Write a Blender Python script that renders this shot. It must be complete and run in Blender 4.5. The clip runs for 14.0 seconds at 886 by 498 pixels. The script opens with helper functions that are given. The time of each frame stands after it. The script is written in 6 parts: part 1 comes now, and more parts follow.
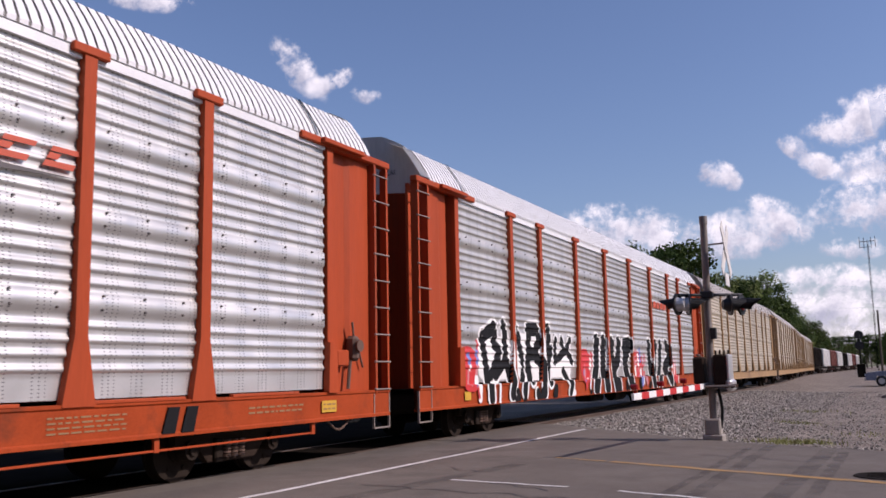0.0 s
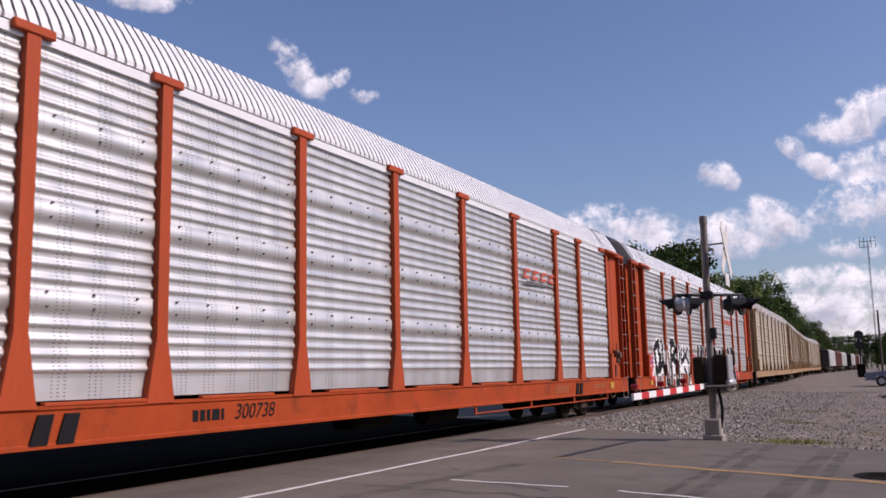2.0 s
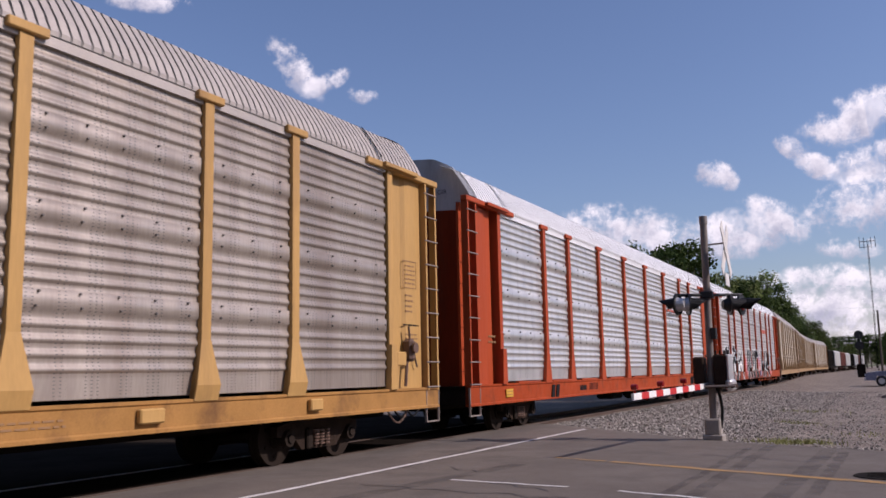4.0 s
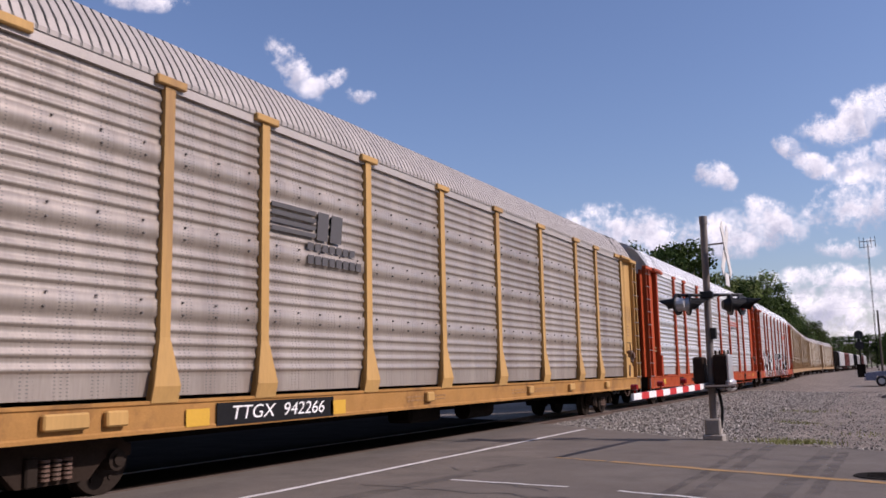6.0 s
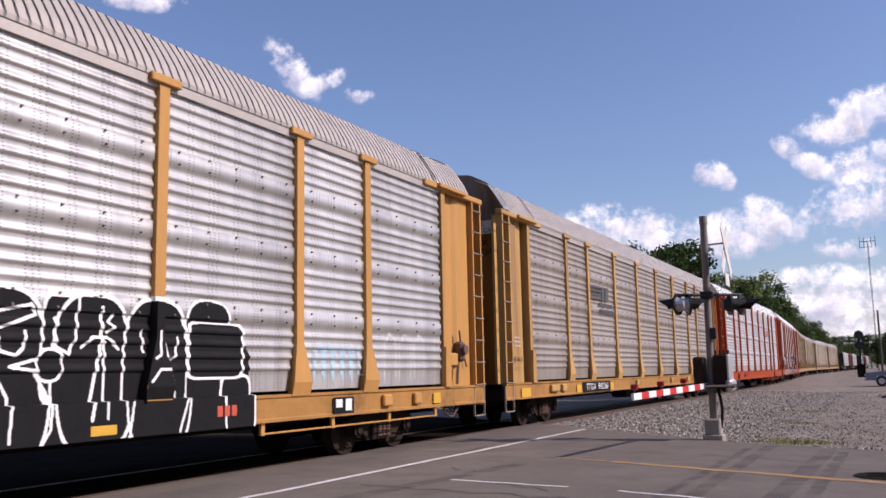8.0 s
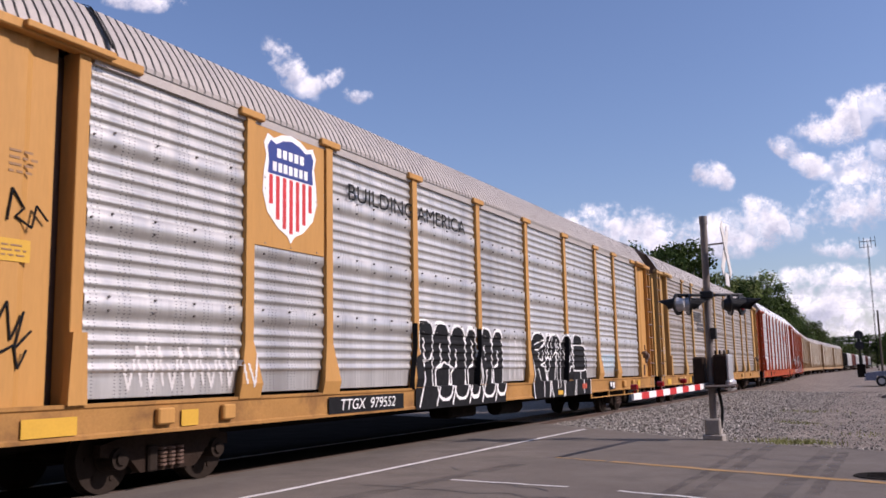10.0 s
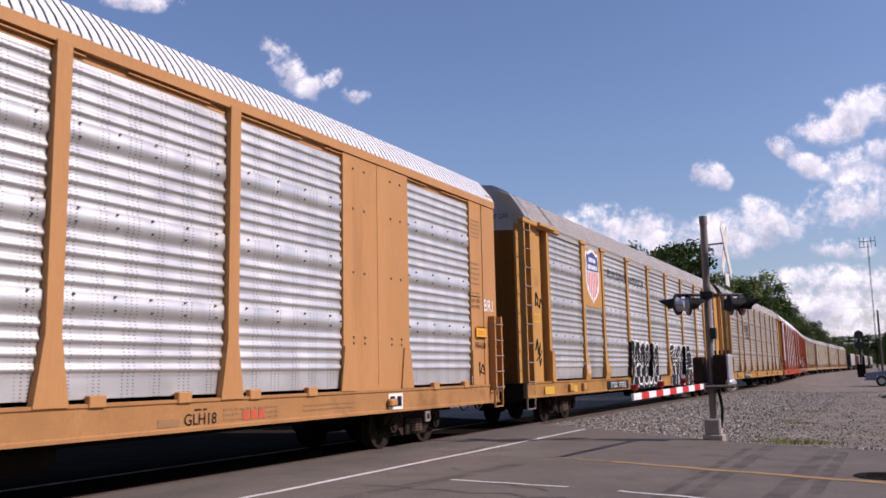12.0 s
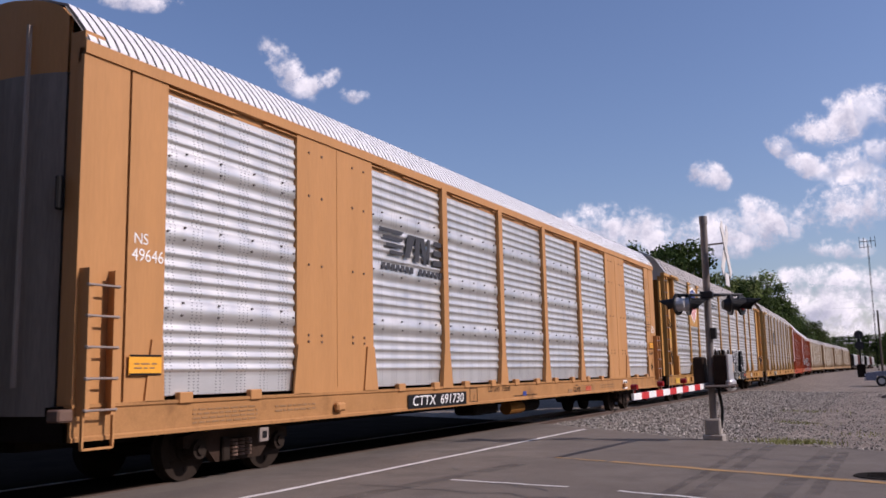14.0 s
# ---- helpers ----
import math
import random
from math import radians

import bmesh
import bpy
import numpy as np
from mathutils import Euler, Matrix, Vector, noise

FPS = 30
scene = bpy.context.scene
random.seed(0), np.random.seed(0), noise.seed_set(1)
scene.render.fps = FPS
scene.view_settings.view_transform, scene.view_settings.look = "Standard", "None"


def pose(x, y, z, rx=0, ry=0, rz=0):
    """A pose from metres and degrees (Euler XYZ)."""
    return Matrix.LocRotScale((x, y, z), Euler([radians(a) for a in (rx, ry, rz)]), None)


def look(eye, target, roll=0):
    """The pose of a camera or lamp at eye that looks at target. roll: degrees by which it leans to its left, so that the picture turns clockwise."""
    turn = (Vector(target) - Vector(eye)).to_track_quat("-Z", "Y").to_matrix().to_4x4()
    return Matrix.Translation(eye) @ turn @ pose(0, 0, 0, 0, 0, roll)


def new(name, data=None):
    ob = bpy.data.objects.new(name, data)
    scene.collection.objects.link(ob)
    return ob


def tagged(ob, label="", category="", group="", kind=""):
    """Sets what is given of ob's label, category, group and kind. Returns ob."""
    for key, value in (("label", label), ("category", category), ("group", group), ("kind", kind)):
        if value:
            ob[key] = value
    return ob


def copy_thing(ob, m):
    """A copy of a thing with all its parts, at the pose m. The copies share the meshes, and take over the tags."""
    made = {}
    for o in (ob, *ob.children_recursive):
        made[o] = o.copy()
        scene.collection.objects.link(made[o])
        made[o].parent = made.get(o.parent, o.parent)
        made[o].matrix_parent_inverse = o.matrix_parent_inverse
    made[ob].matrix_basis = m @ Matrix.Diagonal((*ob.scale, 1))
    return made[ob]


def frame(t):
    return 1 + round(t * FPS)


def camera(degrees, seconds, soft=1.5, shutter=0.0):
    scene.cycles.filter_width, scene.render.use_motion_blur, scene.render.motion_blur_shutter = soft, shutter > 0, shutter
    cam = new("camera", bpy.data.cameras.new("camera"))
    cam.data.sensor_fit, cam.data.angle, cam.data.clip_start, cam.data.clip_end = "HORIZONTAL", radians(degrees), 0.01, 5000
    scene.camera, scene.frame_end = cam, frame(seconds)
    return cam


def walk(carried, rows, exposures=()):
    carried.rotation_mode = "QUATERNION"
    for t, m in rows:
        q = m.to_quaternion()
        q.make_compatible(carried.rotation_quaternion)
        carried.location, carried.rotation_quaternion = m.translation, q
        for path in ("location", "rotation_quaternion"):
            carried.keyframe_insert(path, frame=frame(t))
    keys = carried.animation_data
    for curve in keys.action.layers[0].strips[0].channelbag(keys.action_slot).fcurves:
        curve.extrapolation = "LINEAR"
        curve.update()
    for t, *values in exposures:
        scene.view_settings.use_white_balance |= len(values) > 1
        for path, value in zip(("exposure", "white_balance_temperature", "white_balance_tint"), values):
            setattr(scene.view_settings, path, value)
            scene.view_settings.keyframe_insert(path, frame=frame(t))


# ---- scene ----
SECONDS = 14.0
EYE = Vector((9.53, 0.0, 1.36))
YAW, PITCH, ROLL = radians(26.81), radians(8.06), -1.20
cam = camera(53.37, SECONDS, soft=1.6, shutter=0.07)
AIM = EYE + Vector((-math.sin(YAW) * math.cos(PITCH), math.cos(YAW) * math.cos(PITCH), math.sin(PITCH)))
walk(cam, [(0.0, look(EYE, AIM, ROLL)), (SECONDS, look(EYE, AIM, ROLL))], exposures=[(t, e, 6450, 26.0) for t, e in ((0.0, 0.08), (3.0, 0.0), (5.3, 0.12), (6.5, 0.20), (8.0, 0.30), (9.5, 0.28), (11.0, 0.20), (12.5, 0.14), (SECONDS, 0.04))])

# ---- light ----
SUN = Vector((1.28, 0.30, 1.0)).normalized()
world = bpy.data.worlds.new("sky")
scene.world = world
world.use_nodes = True
wn, wl = world.node_tree.nodes, world.node_tree.links
sky = wn.new("ShaderNodeTexSky")
sky.sky_type, sky.sun_disc = "NISHITA", False
sky.sun_elevation, sky.sun_rotation = math.asin(SUN.z), math.atan2(SUN.x, SUN.y)
sky.air_density, sky.dust_density, sky.ozone_density = 1.15, 1.0, 5.2
haze = wn.new("ShaderNodeMix")
haze.data_type, haze.blend_type = "RGBA", "MULTIPLY"
haze.inputs["Factor"].default_value, haze.inputs["B"].default_value = 1.0, (1.03, 1.0, 1.01, 1)
wl.new(sky.outputs["Color"], haze.inputs["A"])
wl.new(haze.outputs["Result"], wn["Background"].inputs["Color"])
wn["Background"].inputs["Strength"].default_value = 0.106
sun = new("sun", bpy.data.lights.new("sun", "SUN"))
sun.data.energy, sun.data.angle, sun.data.color = 3.8, radians(0.53), (1.0, 0.93, 0.83)
sun.matrix_world = look(SUN * 100, (0, 0, 0))


# ---- materials ----
def material(name, colour, rough=0.6, metal=0.0, vary=0.15, scale=1.5, grime=None, grime_amount=0.0, grime_scale=0.7, bump=0.1,
             bump_scale=40.0, streak=False, random_tone=0.0, spec=0.5):
    """A surface with fine grain, a broad change of tone, and stains of a second colour."""
    m = bpy.data.materials.new(name)
    m.use_nodes = True
    n, l = m.node_tree.nodes, m.node_tree.links
    b = n["Principled BSDF"]
    b.inputs["Roughness"].default_value, b.inputs["Metallic"].default_value = rough, metal
    b.inputs["Specular IOR Level"].default_value = spec
    co = n.new("ShaderNodeTexCoord")
    mp = n.new("ShaderNodeMapping")
    if streak:
        mp.inputs["Scale"].default_value = (1.0, 1.0, 0.12)
    info = n.new("ShaderNodeObjectInfo")
    l.new(co.outputs["Object"], mp.inputs["Vector"])
    shift = n.new("ShaderNodeVectorMath")
    shift.operation = "SCALE"
    shift.inputs[0].default_value = (31.0, 17.0, 11.0)
    l.new(info.outputs["Random"], shift.inputs["Scale"])
    l.new(shift.outputs[0], mp.inputs["Location"])

    def fbm(s, d=5.0, r=0.6, src=mp.outputs[0]):
        t = n.new("ShaderNodeTexNoise")
        t.inputs["Scale"].default_value, t.inputs["Detail"].default_value, t.inputs["Roughness"].default_value = s, d, r
        l.new(src, t.inputs["Vector"])
        return t.outputs["Fac"]

    def ramp(f, lo, hi, a, z):
        r = n.new("ShaderNodeMapRange")
        r.inputs["From Min"].default_value, r.inputs["From Max"].default_value = lo, hi
        r.inputs["To Min"].default_value, r.inputs["To Max"].default_value = a, z
        l.new(f, r.inputs["Value"])
        return r.outputs["Result"]

    def mix(f, a, z, how="MIX"):
        x = n.new("ShaderNodeMix")
        x.data_type, x.blend_type = "RGBA", how
        for sock, v in ((x.inputs["Factor"], f), (x.inputs["A"], a), (x.inputs["B"], z)):
            if isinstance(v, bpy.types.NodeSocket):
                l.new(v, sock)
            else:
                sock.default_value = v
        return x.outputs["Result"]

    tone = ramp(fbm(scale), 0.25, 0.75, 1 - vary, 1 + vary)
    if random_tone:
        k = n.new("ShaderNodeMath")
        k.operation = "MULTIPLY"
        l.new(tone, k.inputs[0])
        l.new(ramp(info.outputs["Random"], 0, 1, 1 - random_tone, 1 + random_tone), k.inputs[1])
        tone = k.outputs[0]
    grain = ramp(fbm(bump_scale * 0.8, 2.0), 0.3, 0.7, 1 - vary * 0.5, 1 + vary * 0.5)
    c = mix(1.0, (*colour, 1), tone, "MULTIPLY")
    c = mix(1.0, c, grain, "MULTIPLY")
    if grime:
        f = ramp(fbm(grime_scale, 6.0, 0.65), 0.62 - 0.3 * grime_amount, 0.80 - 0.2 * grime_amount, 0.0, 0.85)
        c = mix(f, c, (*grime, 1))
    l.new(c, b.inputs["Base Color"])
    l.new(ramp(fbm(scale * 3), 0.3, 0.7, max(rough - 0.1, 0.05), min(rough + 0.1, 1)), b.inputs["Roughness"])
    if bump:
        bp = n.new("ShaderNodeBump")
        bp.inputs["Strength"].default_value, bp.inputs["Distance"].default_value = bump, 0.01
        l.new(fbm(bump_scale), bp.inputs["Height"])
        l.new(bp.outputs["Normal"], b.inputs["Normal"])
    return m


def plain(name, colour, rough=0.6, metal=0.0):
    return material(name, colour, rough, metal, vary=0.08, bump=0.05)




def perforate(m):
    """Columns of small punched holes in the sheets, each about a centimetre wide."""
    n, l = m.node_tree.nodes, m.node_tree.links
    b = n["Principled BSDF"]
    co = n.new("ShaderNodeTexCoord")
    sep = n.new("ShaderNodeSeparateXYZ")
    l.new(co.outputs["Object"], sep.inputs[0])

    def op(kind, a, z=0.0):
        k = n.new("ShaderNodeMath")
        k.operation = kind
        for sock, v in zip(k.inputs, (a, z)):
            if isinstance(v, bpy.types.NodeSocket):
                l.new(v, sock)
            else:
                sock.default_value = v
        return k.outputs[0]

    def near(src, size, width):
        f = op("FRACT", op("DIVIDE", src, size))
        return op("LESS_THAN", op("ABSOLUTE", op("SUBTRACT", f, 0.5)), width)
    columns = op("MULTIPLY", near(sep.outputs["Y"], 0.085, 0.16), near(sep.outputs["Y"], 0.47, 0.24))
    holes = op("MULTIPLY", columns, near(sep.outputs["Z"], 0.0408, 0.17))
    dark = n.new("ShaderNodeMix")
    dark.data_type = "RGBA"
    l.new(op("MULTIPLY", holes, 0.75), dark.inputs["Factor"])
    l.new(b.inputs["Base Color"].links[0].from_socket, dark.inputs["A"])
    dark.inputs["B"].default_value = (0.12, 0.12, 0.125, 1)
    l.new(dark.outputs["Result"], b.inputs["Base Color"])
    # dents and slow waves in the thin metal
    wave, dent, mp = n.new("ShaderNodeTexNoise"), n.new("ShaderNodeBump"), n.new("ShaderNodeMapping")
    mp.inputs["Scale"].default_value = (1.0, 0.7, 2.2)
    l.new(co.outputs["Object"], mp.inputs["Vector"])
    l.new(mp.outputs[0], wave.inputs["Vector"])
    wave.inputs["Scale"].default_value, wave.inputs["Detail"].default_value = 1.6, 4.0
    dent.inputs["Strength"].default_value, dent.inputs["Distance"].default_value = 0.035, 0.05
    l.new(wave.outputs["Fac"], dent.inputs["Height"])
    fine = b.inputs["Normal"].links[0].from_node
    l.new(dent.outputs["Normal"], fine.inputs["Normal"])
    return m


DIRT = (0.10, 0.07, 0.05)
M_ORANGE = material("orange_paint", (0.37, 0.060, 0.017), 0.55, spec=0.2, vary=0.12, grime=(0.16, 0.05, 0.03), grime_amount=0.12, streak=True)
M_TAN = material("yellow_tan_paint", (0.46, 0.24, 0.070), 0.55, spec=0.25, vary=0.10, grime=(0.22, 0.11, 0.05), grime_amount=0.15, streak=True)
M_BUFF = material("pale_yellow_paint", (0.46, 0.275, 0.095), 0.55, spec=0.25, vary=0.12, grime=(0.20, 0.11, 0.06), grime_amount=0.32, streak=True)
M_OCHRE = material("orange_yellow_paint", (0.455, 0.228, 0.088), 0.55, spec=0.2, vary=0.09, grime=(0.3, 0.14, 0.05), grime_amount=0.05, streak=True)
M_BROWN = material("brown_paint", (0.12, 0.07, 0.05), 0.6, grime=DIRT, grime_amount=0.3)
M_STEEL_NEW = perforate(material("galvanised_sheet", (0.64, 0.635, 0.62), 0.44, 0.70, vary=0.04, bump=0.01, scale=0.9, grime=(0.55, 0.55, 0.55), grime_amount=0.02, random_tone=0.06))
M_STEEL_OLD = perforate(material("weathered_galvanised_sheet", (0.56, 0.545, 0.52), 0.45, 0.66, vary=0.10, bump=0.03, grime=(0.33, 0.31, 0.30), grime_amount=0.2, random_tone=0.08, streak=True))
M_STEEL_DIRTY = perforate(material("dirty_brownish_sheet", (0.37, 0.32, 0.275), 0.42, 0.42, vary=0.16, bump=0.05, grime=(0.22, 0.17, 0.14), grime_amount=0.34, random_tone=0.08, streak=True))
M_ROOF_NEW = material("bright_roof_sheet", (0.76, 0.76, 0.76), 0.4, 0.10, vary=0.06, random_tone=0.03)
M_ROOF_OLD = material("dull_roof_sheet", (0.41, 0.37, 0.335), 0.55, 0.3, vary=0.1)
M_GROOVE_SHADE = material("grimy_roof_joint", (0.17, 0.16, 0.15), 0.8, vary=0.2)
M_END_GREY = material("pale_grey_end_paint", (0.46, 0.45, 0.44), 0.6, grime=(0.2, 0.17, 0.15), grime_amount=0.12, streak=True)
# A darker copy of the pale grey end paint, for the flush cars' doors.
M_END_DARK_GREY = material("dusty_grey_end_paint", (0.22, 0.20, 0.18), 0.8, spec=0.1, vary=0.2, grime=(0.09, 0.07, 0.055), grime_amount=0.35, streak=True)
M_ORANGE_SILL = material("road_grimed_orange_paint", (0.33, 0.052, 0.012), 0.6, spec=0.15, vary=0.16, grime=(0.10, 0.03, 0.015), grime_amount=0.28, grime_scale=1.4)
M_OCHRE_SILL = material("road_grimed_tan_paint", (0.37, 0.187, 0.072), 0.65, spec=0.15, vary=0.14, grime=(0.17, 0.085, 0.035), grime_amount=0.26, grime_scale=1.2)
M_TAN_SILL = material("road_grimed_yellow_paint", (0.35, 0.18, 0.055), 0.65, spec=0.15, vary=0.16, grime=(0.13, 0.065, 0.03), grime_amount=0.36, grime_scale=1.3)
# Grimy copies of the side paints, darkened further for the shade on the ends.
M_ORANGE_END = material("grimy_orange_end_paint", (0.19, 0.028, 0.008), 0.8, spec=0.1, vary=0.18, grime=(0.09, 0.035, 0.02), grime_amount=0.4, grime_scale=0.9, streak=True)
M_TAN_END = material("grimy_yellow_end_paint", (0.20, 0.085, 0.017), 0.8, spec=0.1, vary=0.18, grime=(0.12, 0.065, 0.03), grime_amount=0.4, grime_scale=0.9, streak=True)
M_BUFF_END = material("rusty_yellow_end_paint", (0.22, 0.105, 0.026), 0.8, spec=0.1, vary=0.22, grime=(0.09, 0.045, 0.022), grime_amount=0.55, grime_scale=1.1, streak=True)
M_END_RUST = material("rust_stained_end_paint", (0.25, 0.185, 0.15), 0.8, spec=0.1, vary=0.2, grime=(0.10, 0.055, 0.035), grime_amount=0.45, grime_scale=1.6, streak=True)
M_BOLT = plain("dull_bolt", (0.17, 0.155, 0.145), 0.7)
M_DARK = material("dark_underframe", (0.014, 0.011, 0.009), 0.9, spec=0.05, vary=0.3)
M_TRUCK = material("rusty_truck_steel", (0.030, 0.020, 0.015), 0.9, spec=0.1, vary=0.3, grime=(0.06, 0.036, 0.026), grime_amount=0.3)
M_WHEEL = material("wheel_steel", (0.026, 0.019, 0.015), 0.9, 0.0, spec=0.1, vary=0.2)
M_RUNG = plain("worn_steel_bar", (0.30, 0.25, 0.22), 0.55, 0.3)
M_BLACK = material("black_paint", (0.010, 0.010, 0.011), 0.7, vary=0.08, bump=0.05, spec=0.15)
M_WHITE = plain("white_paint", (0.80, 0.80, 0.78), 0.5)
M_RED = plain("red_paint", (0.55, 0.03, 0.03), 0.5)
M_LOGO_RED = plain("faded_red_paint", (0.50, 0.085, 0.04), 0.6)
M_SIGN_YELLOW = plain("yellow_sign", (0.58, 0.33, 0.03), 0.6)
M_BLUE = plain("blue_paint", (0.025, 0.045, 0.20), 0.5)
M_PALE_BLUE = plain("pale_blue_spray", (0.35, 0.50, 0.58), 0.6)
M_GREY_SPRAY = plain("pale_grey_spray", (0.60, 0.58, 0.56), 0.6)
M_STENCIL = plain("faded_stencil", (0.27, 0.15, 0.065), 0.6)
M_POLE = material("galvanised_pole", (0.21, 0.185, 0.17), 0.6, 0.2, vary=0.2, grime=(0.15, 0.12, 0.1), grime_amount=0.2)
M_CONCRETE = material("concrete", (0.30, 0.27, 0.24), 0.9, vary=0.2, bump=0.4)
M_RAIL = material("rail_steel", (0.13, 0.09, 0.07), 0.6, 0.4, vary=0.2)
M_TIE = material("creosoted_tie", (0.06, 0.045, 0.035), 0.9, vary=0.3)


# ---- mesh helpers ----
def part(name, bm, mat, parent=None, label="", smooth=False):
    """Links a bmesh as one mesh object under a thing or part."""
    me = bpy.data.meshes.new(name)
    bm.to_mesh(me)
    bm.free()
    return mesh_part(name, me, mat, parent, label, smooth)


def mesh_part(name, me, mat, parent=None, label="", smooth=False):
    for x in mat if isinstance(mat, (list, tuple)) else [mat]:
        if x.name not in me.materials:
            me.materials.append(x)
    if smooth:
        me.polygons.foreach_set("use_smooth", [True] * len(me.polygons))
    ob = new(name, me)
    ob.parent = parent
    if label:
        ob["label"] = label
    return ob


def empty(name, m=None):
    ob = new(name)
    ob.empty_display_size = 0.2
    if m is not None:
        ob.matrix_basis = m
    return ob


def box(bm, x0, x1, y0, y1, z0, z1, bevel=0.0, mi=0):
    """Adds a box, with bevelled edges if asked."""
    m = Matrix.LocRotScale(((x0 + x1) / 2, (y0 + y1) / 2, (z0 + z1) / 2), None, (abs(x1 - x0), abs(y1 - y0), abs(z1 - z0)))
    geo = bmesh.ops.create_cube(bm, size=1.0, matrix=m)
    if bevel:
        edges = list({e for v in geo["verts"] for e in v.link_edges})
        bmesh.ops.bevel(bm, geom=edges, offset=bevel, segments=1, affect="EDGES")
    if mi:
        for v in geo["verts"]:
            if v.is_valid:
                for f in v.link_faces:
                    f.material_index = mi
    return bm


def rod(bm, a, z, r, seg=8, r2=None):
    a, z = Vector(a), Vector(z)
    m = Matrix.Translation((a + z) / 2) @ (z - a).to_track_quat("Z", "Y").to_matrix().to_4x4()
    bmesh.ops.create_cone(bm, cap_ends=True, segments=seg, radius1=r, radius2=r if r2 is None else r2, depth=(z - a).length, matrix=m)
    return bm


def prism(bm, pts, axis, lo, hi, mi=0):
    """Extrudes a closed outline, given in the two other axes, from lo to hi along an axis."""
    def put(p, d):
        q = list(p)
        q.insert("xyz".index(axis), d)
        return bm.verts.new(q)
    a, z = [put(p, lo) for p in pts], [put(p, hi) for p in pts]
    fs = [bm.faces.new(a[::-1]), bm.faces.new(z)]
    for i in range(len(pts)):
        j = (i + 1) % len(pts)
        fs.append(bm.faces.new((a[i], a[j], z[j], z[i])))
    for f in fs:
        f.material_index = mi
    bmesh.ops.recalc_face_normals(bm, faces=fs)
    return bm


def boxed(*args, bevel=0.0):
    return box(bmesh.new(), *args, bevel=bevel)


def lettering(text, height, mat, parent, m, name="lettering", shear=0.0, stretch=1.0, label=""):
    """Flat letters in the built-in font, reading along local x with z up after the pose m."""
    cu = bpy.data.curves.new(name, "FONT")
    cu.body, cu.size, cu.shear, cu.align_x, cu.align_y = text, height * 1.38, shear, "CENTER", "CENTER"
    tmp = bpy.data.objects.new(name, cu)
    scene.collection.objects.link(tmp)
    me = bpy.data.meshes.new_from_object(tmp.evaluated_get(bpy.context.evaluated_depsgraph_get()))
    bpy.data.objects.remove(tmp)
    me.transform(m @ Matrix.Diagonal((stretch, 1, 1, 1)))
    me.materials.clear()
    return mesh_part(name, me, mat, parent, label)


def on_side(x, y, z, lean=0):
    """A pose for lettering on the side that faces +x: read from there, letters run towards +y."""
    return Matrix.Translation((x, y, z)) @ Matrix(((0, 0, 1, 0), (1, 0, 0, 0), (0, 1, 0, 0), (0, 0, 0, 1)))


def on_tail(x, y, z):
    """A pose for lettering on the end that faces -y."""
    return Matrix.Translation((x, y, z)) @ Matrix(((1, 0, 0, 0), (0, 0, -1, 0), (0, 1, 0, 0), (0, 0, 0, 1)))


# ---- the line of the track ----
def track_x(y):
    """The track is straight over the crossing, then shifts to the left by a gentle reverse curve."""
    u = min(max((y - 62.0) / 105.0, 0.0), 1.0)
    v = max(y - 170.0, 0.0)
    return -4.0 * u * u * (3 - 2 * u) + 0.008 * v + 0.00003 * v * v


def travel(t):
    """How far the train has gone along the track, with 7 s as zero."""
    u = t - 7.0
    return 7.7296 * u - 0.01199 * u * u + 0.000238 * u ** 3


def car_pose(centre, t, bogie=10.1):
    y = centre + travel(t)
    a, z = Vector((track_x(y - bogie), y - bogie, 0)), Vector((track_x(y + bogie), y + bogie, 0))
    d = z - a
    return Matrix.Translation((a + z) / 2) @ Matrix.Rotation(math.atan2(-d.x, d.y), 4, "Z")


# ---- ground ----
def grid_sheet(name, xs, ys, height, mat):
    vs = [(x, y, height(x, y)) for y in ys for x in xs]
    w = len(xs)
    fs = [(j * w + i, j * w + i + 1, (j + 1) * w + i + 1, (j + 1) * w + i) for j in range(len(ys) - 1) for i in range(w - 1)]
    me = bpy.data.meshes.new(name)
    me.from_pydata(vs, [], fs)
    return mesh_part(name, me, mat, smooth=True)


ROAD_DIR = Vector((0.92, -0.39)).normalized()
FAR_EDGE = Vector((6.77, 17.25))


def past_road(x, y):
    """How far a place lies beyond the road's far edge."""
    e = (Vector((x, y)) - FAR_EDGE)
    return -(e.x * ROAD_DIR.y - e.y * ROAD_DIR.x)


def terrain(x, y):
    """Height of the ground: level with the crossing, a little lower beyond it, with a low ballast bed under the track."""
    d = past_road(x, y)
    far = min(max((d + 0.5) / 3.0, 0), 1)
    z = -0.10 - 0.10 * far
    bed = abs(x - track_x(max(y, 0)))
    if bed < 6:
        z += 0.10 * far * min(max((4.6 - bed) / 2.2, 0), 1)
    if y > 19 and 2 < x < 26 and y < 120:
        z += 0.05 * noise.noise((x * 0.45, y * 0.3, 0)) + 0.03 * noise.noise((x * 1.7, y * 1.2, 3))
    if x > 10 and y > 8:
        z += 0.1 * noise.noise((x * 0.1, y * 0.1, 5)) * min(1, (x - 10) / 6)
    if x < -9:
        z += min(-(x + 9) * 0.04, 3.0)
    return z


